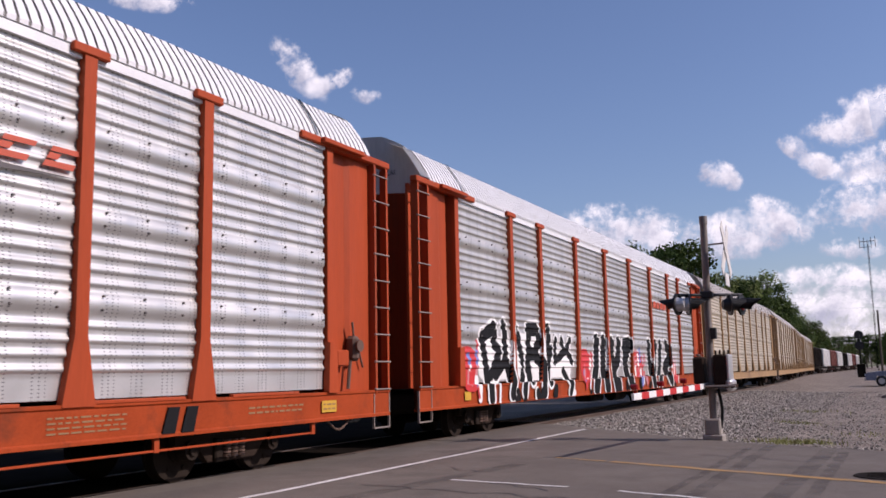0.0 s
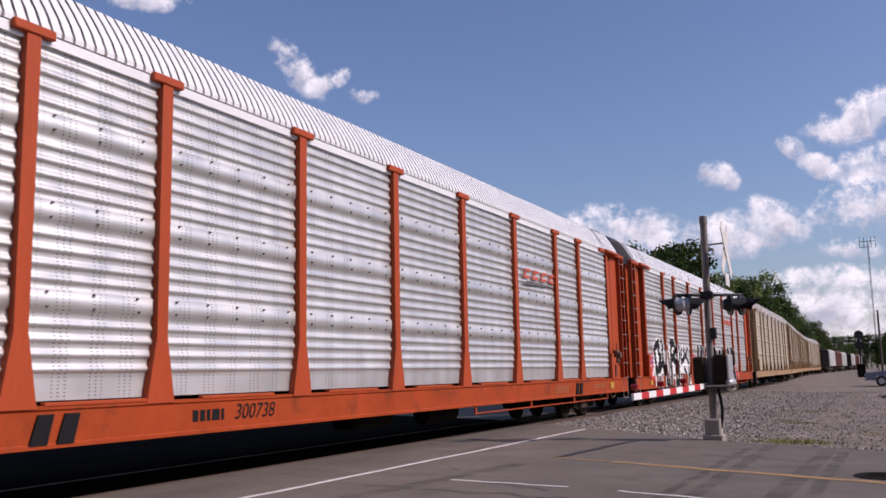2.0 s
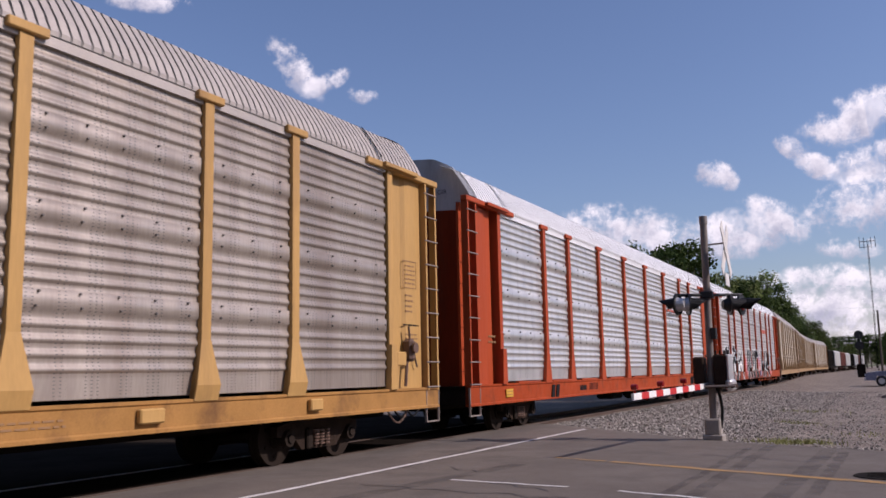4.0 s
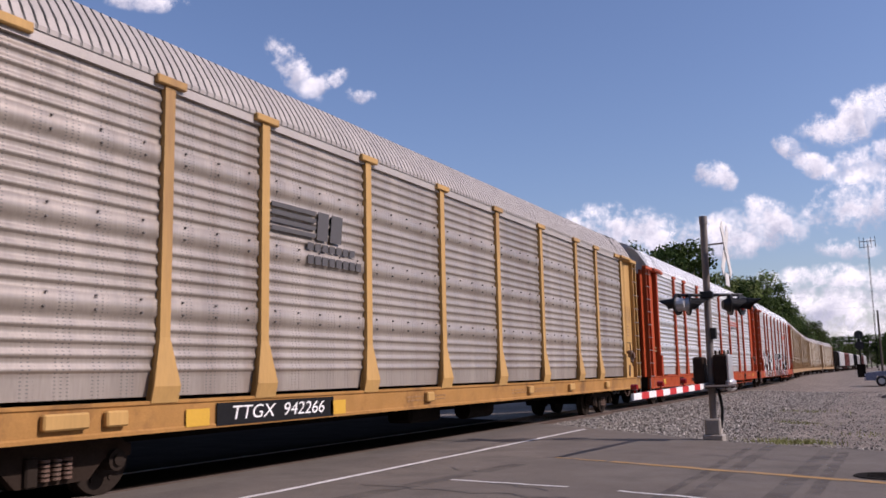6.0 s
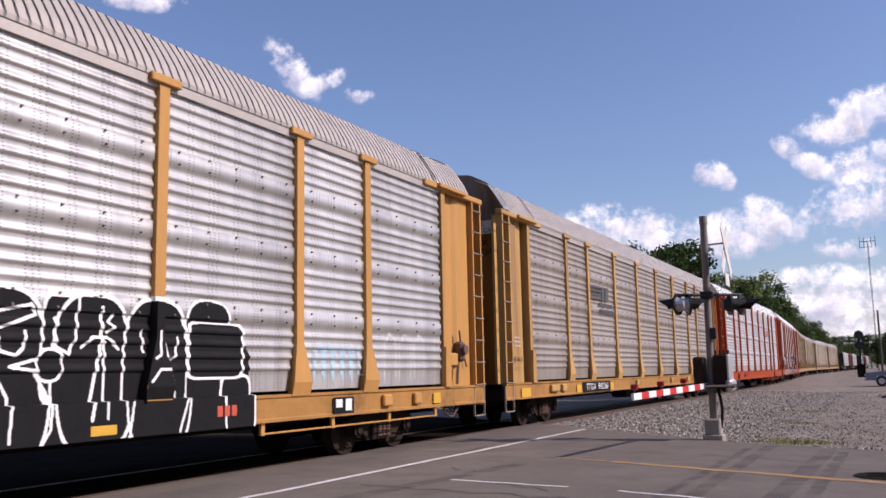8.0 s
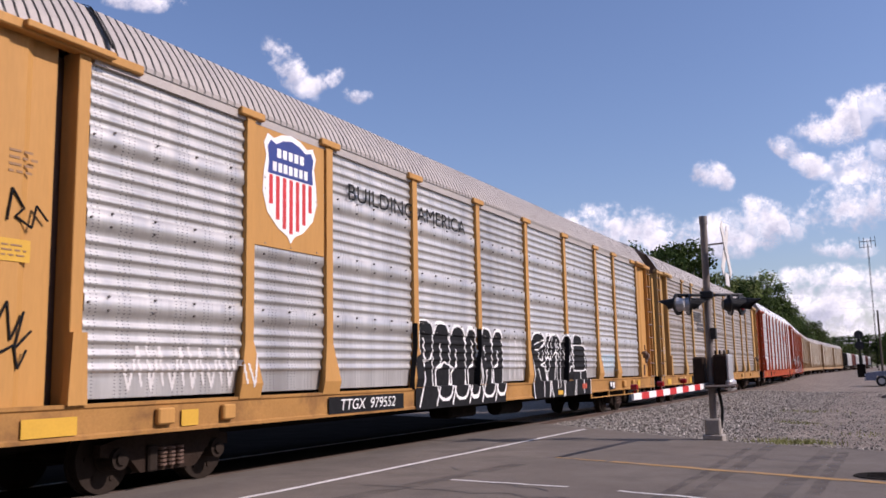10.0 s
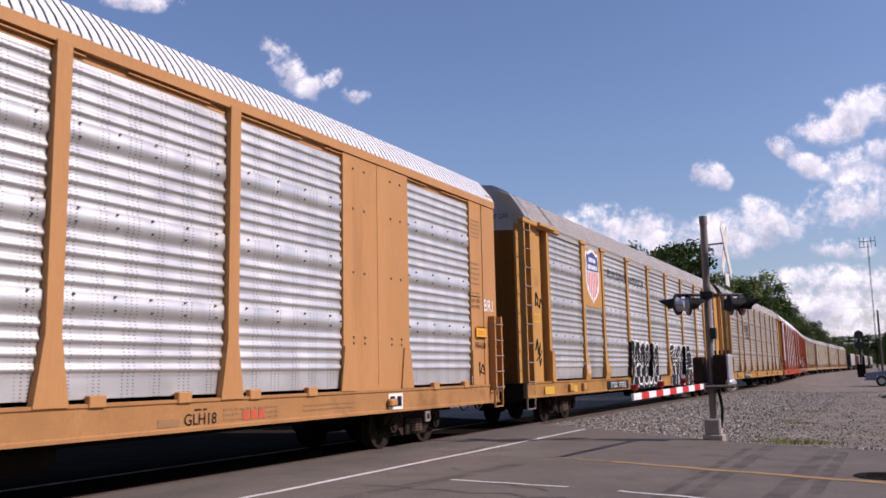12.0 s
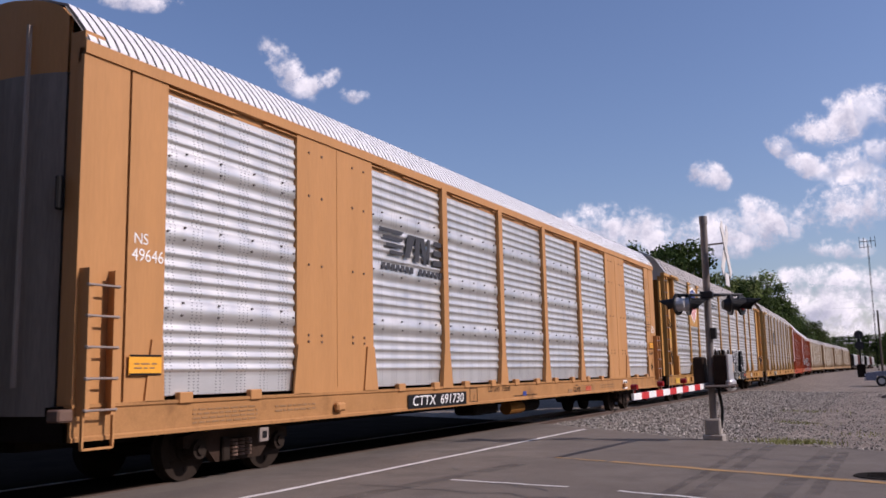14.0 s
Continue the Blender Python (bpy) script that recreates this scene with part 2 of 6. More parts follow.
def ground_material():
    m = material("gravel_ground", (0.215, 0.178, 0.147), 0.95, vary=0.25, scale=0.6, bump=0.0)
    n, l = m.node_tree.nodes, m.node_tree.links
    b = n["Principled BSDF"]
    geo = n.new("ShaderNodeNewGeometry")
    stones = n.new("ShaderNodeTexVoronoi")
    stones.inputs["Scale"].default_value = 17.0
    l.new(geo.outputs["Position"], stones.inputs["Vector"])
    tone = n.new("ShaderNodeMapRange")
    l.new(stones.outputs["Color"], tone.inputs["Value"])
    tone.inputs["To Min"].default_value, tone.inputs["To Max"].default_value = 0.55, 1.45
    mul = n.new("ShaderNodeMix")
    mul.data_type, mul.blend_type = "RGBA", "MULTIPLY"
    mul.inputs["Factor"].default_value = 1.0
    l.new(b.inputs["Base Color"].links[0].from_socket, mul.inputs["A"])
    l.new(tone.outputs[0], mul.inputs["B"])
    # grass and weeds where the ground is not driven on
    patch = n.new("ShaderNodeTexNoise")
    patch.inputs["Scale"].default_value, patch.inputs["Detail"].default_value = 0.16, 7.0
    l.new(geo.outputs["Position"], patch.inputs["Vector"])
    sep = n.new("ShaderNodeSeparateXYZ")
    l.new(geo.outputs["Position"], sep.inputs[0])
    side = n.new("ShaderNodeMapRange")
    side.inputs["From Min"].default_value, side.inputs["From Max"].default_value = -7.0, -16.0
    side.inputs["To Min"].default_value, side.inputs["To Max"].default_value = 0.0, 0.6
    l.new(sep.outputs["X"], side.inputs["Value"])
    right = n.new("ShaderNodeMapRange")
    right.inputs["From Min"].default_value, right.inputs["From Max"].default_value = 15.0, 24.0
    right.inputs["To Min"].default_value, right.inputs["To Max"].default_value = 0.0, 0.6
    l.new(sep.outputs["X"], right.inputs["Value"])
    add = n.new("ShaderNodeMath")
    l.new(side.outputs[0], add.inputs[0])
    l.new(right.outputs[0], add.inputs[1])
    add2 = n.new("ShaderNodeMath")
    l.new(add.outputs[0], add2.inputs[0])
    l.new(patch.outputs["Fac"], add2.inputs[1])
    cut = n.new("ShaderNodeMapRange")
    cut.inputs["From Min"].default_value, cut.inputs["From Max"].default_value = 0.66, 0.78
    l.new(add2.outputs[0], cut.inputs["Value"])
    # packed brown dirt where trucks drive
    soil, lane = n.new("ShaderNodeTexNoise"), n.new("ShaderNodeMapRange")
    soil.inputs["Scale"].default_value, soil.inputs["Detail"].default_value = 0.22, 6.0
    l.new(geo.outputs["Position"], soil.inputs["Vector"])
    lane.inputs["From Min"].default_value, lane.inputs["From Max"].default_value = 0.42, 0.62
    lane.inputs["To Max"].default_value = 0.75
    l.new(soil.outputs["Fac"], lane.inputs["Value"])
    packed = n.new("ShaderNodeMix")
    packed.data_type = "RGBA"
    l.new(lane.outputs[0], packed.inputs["Factor"])
    l.new(mul.outputs["Result"], packed.inputs["A"])
    packed.inputs["B"].default_value = (0.165, 0.13, 0.105, 1)
    mul = packed
    green = n.new("ShaderNodeMix")
    green.data_type = "RGBA"
    l.new(cut.outputs[0], green.inputs["Factor"])
    l.new(mul.outputs["Result"], green.inputs["A"])
    green.inputs["B"].default_value = (0.075, 0.09, 0.03, 1)
    l.new(green.outputs["Result"], b.inputs["Base Color"])
    bp = n.new("ShaderNodeBump")
    bp.inputs["Strength"].default_value, bp.inputs["Distance"].default_value = 0.9, 0.05
    l.new(stones.outputs["Distance"], bp.inputs["Height"])
    l.new(bp.outputs["Normal"], b.inputs["Normal"])
    return m


def asphalt_material():
    m = material("worn_asphalt", (0.138, 0.118, 0.101), 0.85, vary=0.26, scale=0.9, spec=0.25, grime=(0.075, 0.060, 0.05), grime_amount=0.28, grime_scale=0.45, bump=0.5, bump_scale=90.0)
    return m


M_GROUND = ground_material()
M_ASPHALT = asphalt_material()
# Darker copies of the asphalt: the train's shade is put into their colour.
M_PANEL_SHADED = material("oil_blackened_asphalt", (0.014, 0.011, 0.009), 1.0, spec=0.0, vary=0.25, grime=(0.02, 0.018, 0.016), grime_amount=0.3)
M_ASPHALT_SHADED = material("dark_asphalt", (0.030, 0.024, 0.019), 1.0, spec=0.0, vary=0.2, bump=0.4)
M_TAR = material("tar_seal", (0.035, 0.033, 0.033), 0.6, vary=0.2)
M_LINE = material("worn_white_line_paint", (0.62, 0.60, 0.58), 0.8, vary=0.12, grime=(0.25, 0.23, 0.22), grime_amount=0.12, grime_scale=3.0)
M_YELLOW_LINE = material("worn_yellow_line_paint", (0.36, 0.21, 0.07), 0.8, vary=0.2, grime=(0.16, 0.13, 0.11), grime_amount=0.45, grime_scale=2.5)


def steps(*runs):
    out = []
    for a, z, d in runs:
        k = max(1, round((z - a) / d))
        out += [a + (z - a) * i / k for i in range(k)]
    return out + [runs[-1][1]]


def build_ground():
    xs = steps((-2500, -400, 300), (-400, -40, 40), (-40, -6, 3), (-6, 2, 0.7), (2, 16, 0.3), (16, 40, 2), (40, 400, 40), (400, 2500, 300))
    ys = steps((-2500, -200, 300), (-200, -20, 30), (-20, 14, 2), (14, 50, 0.35), (50, 120, 1.5), (120, 300, 9), (300, 3500, 400))
    g = grid_sheet("ground", xs, ys, terrain, M_GROUND)
    tagged(g, "grey-brown gravel and dirt ground with sparse weeds", "ground", kind="structure")


def slab(name, pts, mat, top=0.0, bottom=-0.3, label="", category="road"):
    bm = prism(bmesh.new(), pts, "z", bottom, top)
    return tagged(part(name, bm, mat), label, category, kind="structure")


def build_road():
    near = [(1.42, -14.0), (70.0, -40.0), (70.0, -9.4), (16.0, 12.9), (9.22, 15.98), (6.77, 17.22), (5.2, 18.6), (2.75, 20.9), (1.42, 22.1)]
    slab("road", near, M_ASPHALT, label="worn grey asphalt road with tar-sealed cracks and faded lines")
    slab("road", [(-60.0, 20.0), (-0.84, -6.0), (-0.84, 24.0), (-60.0, 52.0)], M_ASPHALT_SHADED, label="worn asphalt road beyond the rails, coloured dark for the train's shade")
    slab("crossing_panel", [(0.84, -14.0), (1.415, -14.0), (1.415, 22.1), (0.84, 22.5)], M_ASPHALT, -0.002, label="worn asphalt panel beside the rail of the crossing", category="crossing panel")
    slab("crossing_panel", [(-0.66, -14.0), (0.66, -14.0), (0.66, 22.9), (-0.66, 23.2)], M_PANEL_SHADED, -0.004, label="asphalt panel between the rails of the crossing")


def stripe(name, a, z, w, mat, label, h=0.005, category="road marking", wobble=0.0, n=1):
    """A painted or poured strip on the road from a to z."""
    a, z = Vector(a), Vector(z)
    d = (z - a).normalized()
    s = Vector((-d.y, d.x)) * w / 2
    bm = bmesh.new()
    rows = []
    for i in range(n + 1):
        p = a.lerp(z, i / n)
        j = [wobble * noise.noise((p.x * 3, p.y * 3, k * 7.0)) for k in (1, 2)]
        rows.append([bm.verts.new((*(p + s * (1 + j[0]) + s.normalized() * j[1] * 0.3), h)), bm.verts.new((*(p - s * (1 + j[1]) + s.normalized() * j[1] * 0.3), h))])
    for p, q in zip(rows, rows[1:]):
        bm.faces.new((p[0], p[1], q[1], q[0]))
    bmesh.ops.recalc_face_normals(bm, faces=bm.faces[:])
    return tagged(part(name, bm, mat), label, category, kind="structure")


def build_markings():
    stripe("stop_line", (2.72, 2.0), (2.90, 20.33), 0.10, M_LINE, "thin worn white line along the crossing", n=60, wobble=0.10)
    stripe("centre_line", (4.6, 13.62), (5.5, 13.25), 0.10, M_YELLOW_LINE, "faded yellow centre line on the asphalt", n=10, wobble=0.2)
    stripe("centre_line", (5.6, 13.21), (13.0, 10.10), 0.17, M_YELLOW_LINE, "faded yellow centre line on the asphalt", n=40, wobble=0.2)
    stripe("lane_line", (4.28, 10.46), (5.95, 10.23), 0.07, M_LINE, "short worn white line on the asphalt", n=14, wobble=0.15)
    stripe("lane_line", (6.60, 10.06), (9.0, 9.35), 0.07, M_LINE, "short worn white line on the asphalt", n=14, wobble=0.15)
    seals = [((4.9, 10.35), (5.9, 9.9)), ((2.4, 16.9), (2.9, 11.5)), ((3.6, 11.8), (4.3, 11.4)), ((3.4, 9.7), (6.8, 9.2)), ((6.6, 14.6), (8.4, 13.9))]
    for a, z in seals:
        stripe("crack_seal", a, z, 0.028, M_TAR, "dark tar seal poured along a crack", h=0.004, category="crack seal", n=24, wobble=0.8)
    bm = bmesh.new()
    bmesh.ops.create_cone(bm, cap_ends=True, segments=28, radius1=0.42, radius2=0.40, depth=0.012, matrix=pose(9.36, 12.35, 0.006))
    for i in range(5):
        box(bm, 9.11, 9.61, 12.15 + 0.1 * i - 0.02, 12.15 + 0.1 * i + 0.02, 0.008, 0.016)
    tagged(part("manhole_cover", bm, M_DARK), "dark round iron manhole cover in the asphalt", "manhole cover", kind="structure")


def rail_points():
    return [(track_x(y), y) for y in steps((-60, 60, 20), (60, 180, 5), (180, 446, 14))]


def build_track():
    track = tagged(empty("railway_track", pose(0, 0, 0)), "rusty steel railway track on timber ties in ballast", "railway track", kind="structure")
    prof = [(-0.07, -0.17), (0.07, -0.17), (0.07, -0.155), (0.012, -0.14), (0.012, -0.045), (0.036, -0.035), (0.036, 0.0), (-0.036, 0.0), (-0.036, -0.035), (-0.012, -0.045), (-0.012, -0.14), (-0.07, -0.155)]
    pts = rail_points()
    for side in (-0.755, 0.755):
        bm = bmesh.new()
        rings = [[bm.verts.new((x + side + px, y, pz)) for px, pz in prof] for x, y in pts]
        for a, z in zip(rings, rings[1:]):
            for i in range(len(prof)):
                j = (i + 1) % len(prof)
                bm.faces.new((a[i], a[j], z[j], z[i]))
        bmesh.ops.recalc_face_normals(bm, faces=bm.faces[:])
        part("rail", bm, M_RAIL, track)
    me = None
    for i in range(180):
        y = 23.6 + 0.53 * i
        if me is None:
            ob = part("tie", boxed(-1.3, 1.3, -0.11, 0.11, -0.32, -0.15, bevel=0.01), M_TIE, track)
            me = ob.data
        else:
            ob = new("tie", me)
            ob.parent = track
        ob.matrix_basis = pose(track_x(y), y, 0)


# ---- railway cars ----
SHEET_LOW, SHEET_HIGH, SHEET_X = 1.16, 5.08, 1.40
RIB = ((-0.050, 0.0), (-0.045, 0.004), (-0.026, 0.038), (-0.018, 0.045), (-0.004, 0.048), (0.008, 0.045), (0.018, 0.038), (0.050, 0.009), (0.060, 0.002), (0.068, 0.0))


def sheet_profile():
    """Heights and depths up the corrugated side: four sheets, each a flat band below and four ribs above."""
    h = (SHEET_HIGH - SHEET_LOW) / 4
    out = [(SHEET_LOW, 0.0)]
    for k in range(4):
        z = SHEET_LOW + h * k
        if k:
            out += [(z - 0.020, 0.0), (z + 0.006, 0.032)]
        out += [(z + 0.206, 0.034 if k else 0.0), (z + 0.222, 0.0)]
        for r in range(4):
            out += [(z + 0.335 + 0.163 * r + a, d * 0.64) for a, d in RIB]
    return out + [(SHEET_HIGH, 0.0)]


PROFILE = sheet_profile()
PROF_Z, PROF_D = np.array([p[0] for p in PROFILE]), np.array([p[1] for p in PROFILE])


def add_bolt(vs, fs, ms, x, y, z, r=0.017):
    k = len(vs)
    vs += [(x, y + r * math.cos(a), z + r * math.sin(a)) for a in (0.5, 1.55, 2.6, 3.64, 4.69, 5.74)]
    vs += [(x + 0.030, y + 0.8 * r * math.cos(a), z + 0.8 * r * math.sin(a)) for a in (0.5, 1.55, 2.6, 3.64, 4.69, 5.74)]
    fs.append(tuple(range(k + 6, k + 12)))
    fs += [(k + i, k + (i + 1) % 6, k + 6 + (i + 1) % 6, k + 6 + i) for i in range(6)]
    ms += [1] * 7


def sheet_mesh(y0, y1, mats, low=SHEET_LOW, seed=0):
    """One corrugated side panel between two posts, with the bolts along its flat bands."""
    rnd = random.Random(seed)
    vs, fs, ms = [], [], []
    rows = [(max(z, low), d) for z, d in PROFILE if z >= low - 0.02]
    for z, d in rows:
        w = rnd.uniform(-0.002, 0.002)
        vs += [(SHEET_X + d + w, y0, z), (SHEET_X + d, (y0 + y1) / 2, z), (SHEET_X + d - w, y1, z)]
    for i in range(len(rows) - 1):
        for j in (0, 1):
            a = 3 * i + j
            fs.append((a, a + 1, a + 4, a + 3))
            ms.append(0)
    h = (SHEET_HIGH - SHEET_LOW) / 4
    n = max(3, round((y1 - y0) / 0.62))
    for k in range(1, 4):
        z = SHEET_LOW + h * k
        for i in range(n):
            y = y0 + (y1 - y0) * (i + 0.5) / n
            for dz in (0.03, 0.19):
                add_bolt(vs, fs, ms, SHEET_X + 0.033, y + rnd.uniform(-0.02, 0.02), z + dz)
        for y in (y0 + 0.05, y1 - 0.05):
            add_bolt(vs, fs, ms, SHEET_X + 0.032, y, z + 0.11)
    me = bpy.data.meshes.new("panel")
    me.from_pydata(vs, [], fs)
    for m in mats:
        me.materials.append(m)
    me.polygons.foreach_set("material_index", ms)
    me.polygons.foreach_set("use_smooth", [m == 0 for m in ms])
    return me


ROOF = ((1.47, 5.18), (1.465, 5.235), (1.365, 5.40), (1.21, 5.645), (1.05, 5.87), (0.70, 6.01), (0.30, 6.08), (0.0, 6.09))
FLUSH_ROOF = ((1.475, 5.26), (1.47, 5.30), (1.37, 5.43), (1.215, 5.625), (1.06, 5.80), (0.70, 5.93), (0.30, 5.99), (0.0, 6.0))
END_ARCH = ((1.43, 5.20), (1.36, 5.42), (1.16, 5.76), (0.90, 6.04), (0.50, 6.24), (0.0, 6.28))


def roof_mesh(half, profile=ROOF, pitch=0.149):
    """The arched roof, pressed into crosswise ribs."""
    line = list(profile) + [(-x, z) for x, z in profile[-2::-1]]
    normals = []
    for i, (x, z) in enumerate(line):
        a, b = line[max(i - 1, 0)], line[min(i + 1, len(line) - 1)]
        t = Vector((b[0] - a[0], b[1] - a[1])).normalized()
        normals.append(Vector((t.y, -t.x)) * (1 if t.y * x - t.x * (z - 4) > 0 else -1))
    ys = []
    n = int(2 * half / pitch)
    for i in range(n):
        y = -half + (2 * half) * i / n
        ys += [(y, 0.0), (y + 0.024, 0.0), (y + 0.032, 0.036), (y + pitch - 0.006, 0.036)]
    ys.append((half, 0.0))
    vs = []
    for y, d in ys:
        for i, (x, z) in enumerate(line):
            k = d * (0.0, 0.35, 1.0)[min(i, len(line) - 1 - i, 2)]
            vs.append((x + normals[i].x * k, y, z + normals[i].y * k))
    w = len(line)
    fs = [(j * w + i, j * w + i + 1, (j + 1) * w + i + 1, (j + 1) * w + i) for j in range(len(ys) - 1) for i in range(w - 1)]
    me = bpy.data.meshes.new("roof")
    me.from_pydata(vs, [], fs)
    # groove floors and walls use slot 1, a grey that paints in their shade
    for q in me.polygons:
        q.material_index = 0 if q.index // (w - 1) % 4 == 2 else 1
    return me


def post_mesh(y, kicked=False, cap=True, width=0.175):
    """A side post with its flared foot and, on most cars, a wide cap under the eave."""
    bm = bmesh.new()
    w, foot = width / 2, 0.225
    shaft = [(y - w, 5.16), (y + w, 5.16), (y + w, 1.88), (y + foot, 1.08), (y - foot, 1.08), (y - w, 1.88)]
    prism(bm, shaft, "x", 1.41, 1.485 if kicked else 1.505)
    if kicked:
        # the foot stands further out and folds back to the sill
        a, z = [bm.verts.new((1.486, y + s * w, 1.88)) for s in (-1, 1)], [bm.verts.new((1.55, y + s * foot, 1.28)) for s in (-1, 1)]
        e, h = [bm.verts.new((1.50, y + s * foot, 1.08)) for s in (-1, 1)], [bm.verts.new((1.42, y + s * w, 1.88)) for s in (-1, 1)]
        g = [bm.verts.new((1.42, y + s * foot, 1.08)) for s in (-1, 1)]
        fs = [bm.faces.new((a[0], a[1], z[1], z[0])), bm.faces.new((z[0], z[1], e[1], e[0]))]
        for k in (0, 1):
            fs.append(bm.faces.new((a[k], z[k], e[k], g[k], h[k])))
        bmesh.ops.recalc_face_normals(bm, faces=fs)
    if cap:
        box(bm, 1.42, 1.53, y - 0.26, y + 0.26, 5.10, 5.21, bevel=0.012)
    return bm


def bogie_parts(truck):
    """One two-axle truck: wheelsets, side frames with springs, bolster."""
    for wy in (-0.86, 0.86):
        bm = bmesh.new()
        rod(bm, (-0.95, 0, 0), (0.95, 0, 0), 0.085, 10)
        for sx in (-1, 1):
            rod(bm, (sx * 0.70, 0, 0), (sx * 0.83, 0, 0), 0.42, 28)
            rod(bm, (sx * 0.66, 0, 0), (sx * 0.70, 0, 0), 0.445, 28)
            rod(bm, (sx * 0.83, 0, 0), (sx * 0.87, 0, 0), 0.16, 14)
            for k in range(6):
                a = k * math.pi / 3
                rod(bm, (sx * 0.83, 0.27 * math.cos(a), 0.27 * math.sin(a)), (sx * 0.845, 0.27 * math.cos(a), 0.27 * math.sin(a)), 0.035, 6)
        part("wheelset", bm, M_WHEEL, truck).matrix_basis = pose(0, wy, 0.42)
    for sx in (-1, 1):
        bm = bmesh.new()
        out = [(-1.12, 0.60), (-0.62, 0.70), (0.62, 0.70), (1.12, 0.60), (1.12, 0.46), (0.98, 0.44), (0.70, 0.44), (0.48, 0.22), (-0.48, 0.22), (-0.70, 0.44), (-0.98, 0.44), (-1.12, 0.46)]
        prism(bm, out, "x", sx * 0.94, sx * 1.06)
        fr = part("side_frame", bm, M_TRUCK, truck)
        for wy in (-0.86, 0.86):
            bm = rod(bmesh.new(), (sx * 0.95, wy, 0.42), (sx * 1.12, wy, 0.42), 0.13, 14)
            rod(bm, (sx * 1.12, wy, 0.42), (sx * 1.15, wy, 0.42), 0.07, 10)
            part("bearing_cap", bm, M_WHEEL, fr)
        for k in (-0.15, 0.0, 0.15):
            bm = bmesh.new()
            for i in range(5):
                rod(bm, (sx * 1.09, k, 0.28 + 0.05 * i), (sx * 1.09, k, 0.31 + 0.05 * i), 0.062, 12)
            part("spring", bm, M_BROWN, fr)
        part("brake_bracket", boxed(sx * 1.05, sx * 1.12, -0.40, -0.24, 0.22, 0.55, bevel=0.02), M_WHEEL, fr)
    part("bolster", boxed(-1.05, 1.05, -0.2, 0.2, 0.38, 0.62, bevel=0.03), M_TRUCK, truck)


BOGIE_MESHES, WHEELS, WHEEL_CARS = {}, [], []


def add_bogies(car, at):
    for y in (-at, at):
        truck = empty("bogie", pose(0, y, 0))
        truck.parent = car
        # three levels at most: the wheelsets and frames become direct parts
        if not BOGIE_MESHES:
            bogie_parts(truck)
            for o in list(truck.children_recursive):
                if o.type == "MESH":
                    m = o.matrix_basis.copy()
                    p = o.parent
                    while p is not truck:
                        m = p.matrix_basis @ m
                        p = p.parent
                    BOGIE_MESHES.setdefault(o.name, (o.data, m))
            for o in list(truck.children_recursive):
                bpy.data.objects.remove(o)
        for key, (me, m) in BOGIE_MESHES.items():
            ob = new(key.split(".")[0], me)
            ob.parent = truck
            ob.matrix_basis = m
            if key.startswith("wheelset") and car in WHEEL_CARS:
                WHEELS.append((ob, m))


def half_turn(obs):
    """Repeats parts on the other side of a car, turned half round."""
    turn = Matrix.Rotation(math.pi, 4, "Z")
    for ob in obs:
        c = copy_thing(ob, turn @ ob.matrix_basis)
        c.parent = ob.parent


def ladder(car, y0, y1, x, z0, z1, count, mat, name="ladder"):
    """Two upright angles with round rungs held off the side."""
    lad = empty(name)
    lad.parent = car
    for y, s in ((y0, 1), (y1, -1)):
        angle = [(x - 0.16, y), (x, y), (x, y + s * 0.06), (x - 0.014, y + s * 0.06), (x - 0.014, y + s * 0.014), (x - 0.16, y + s * 0.014)]
        part("ladder_rail", prism(bmesh.new(), angle, "z", z0, z1), mat, lad)
    me = None
    for i in range(count):
        z = z0 + 0.06 + (z1 - z0 - 0.25) * i / (count - 1)
        if me is None:
            bm = rod(bmesh.new(), (x + 0.01, y0 - 0.01, 0), (x + 0.01, y1 + 0.01, 0), 0.014, 6)
            rod(bm, (x + 0.015, y0, 0), (x - 0.02, y0, 0), 0.02, 6)
            rod(bm, (x + 0.015, y1, 0), (x - 0.02, y1, 0), 0.02, 6)
            r = part("rung", bm, M_RUNG, lad)
            me = r.data
        else:
            r = new("rung", me)
            r.parent = lad
        r.matrix_basis = pose(0, 0, z)
    return lad


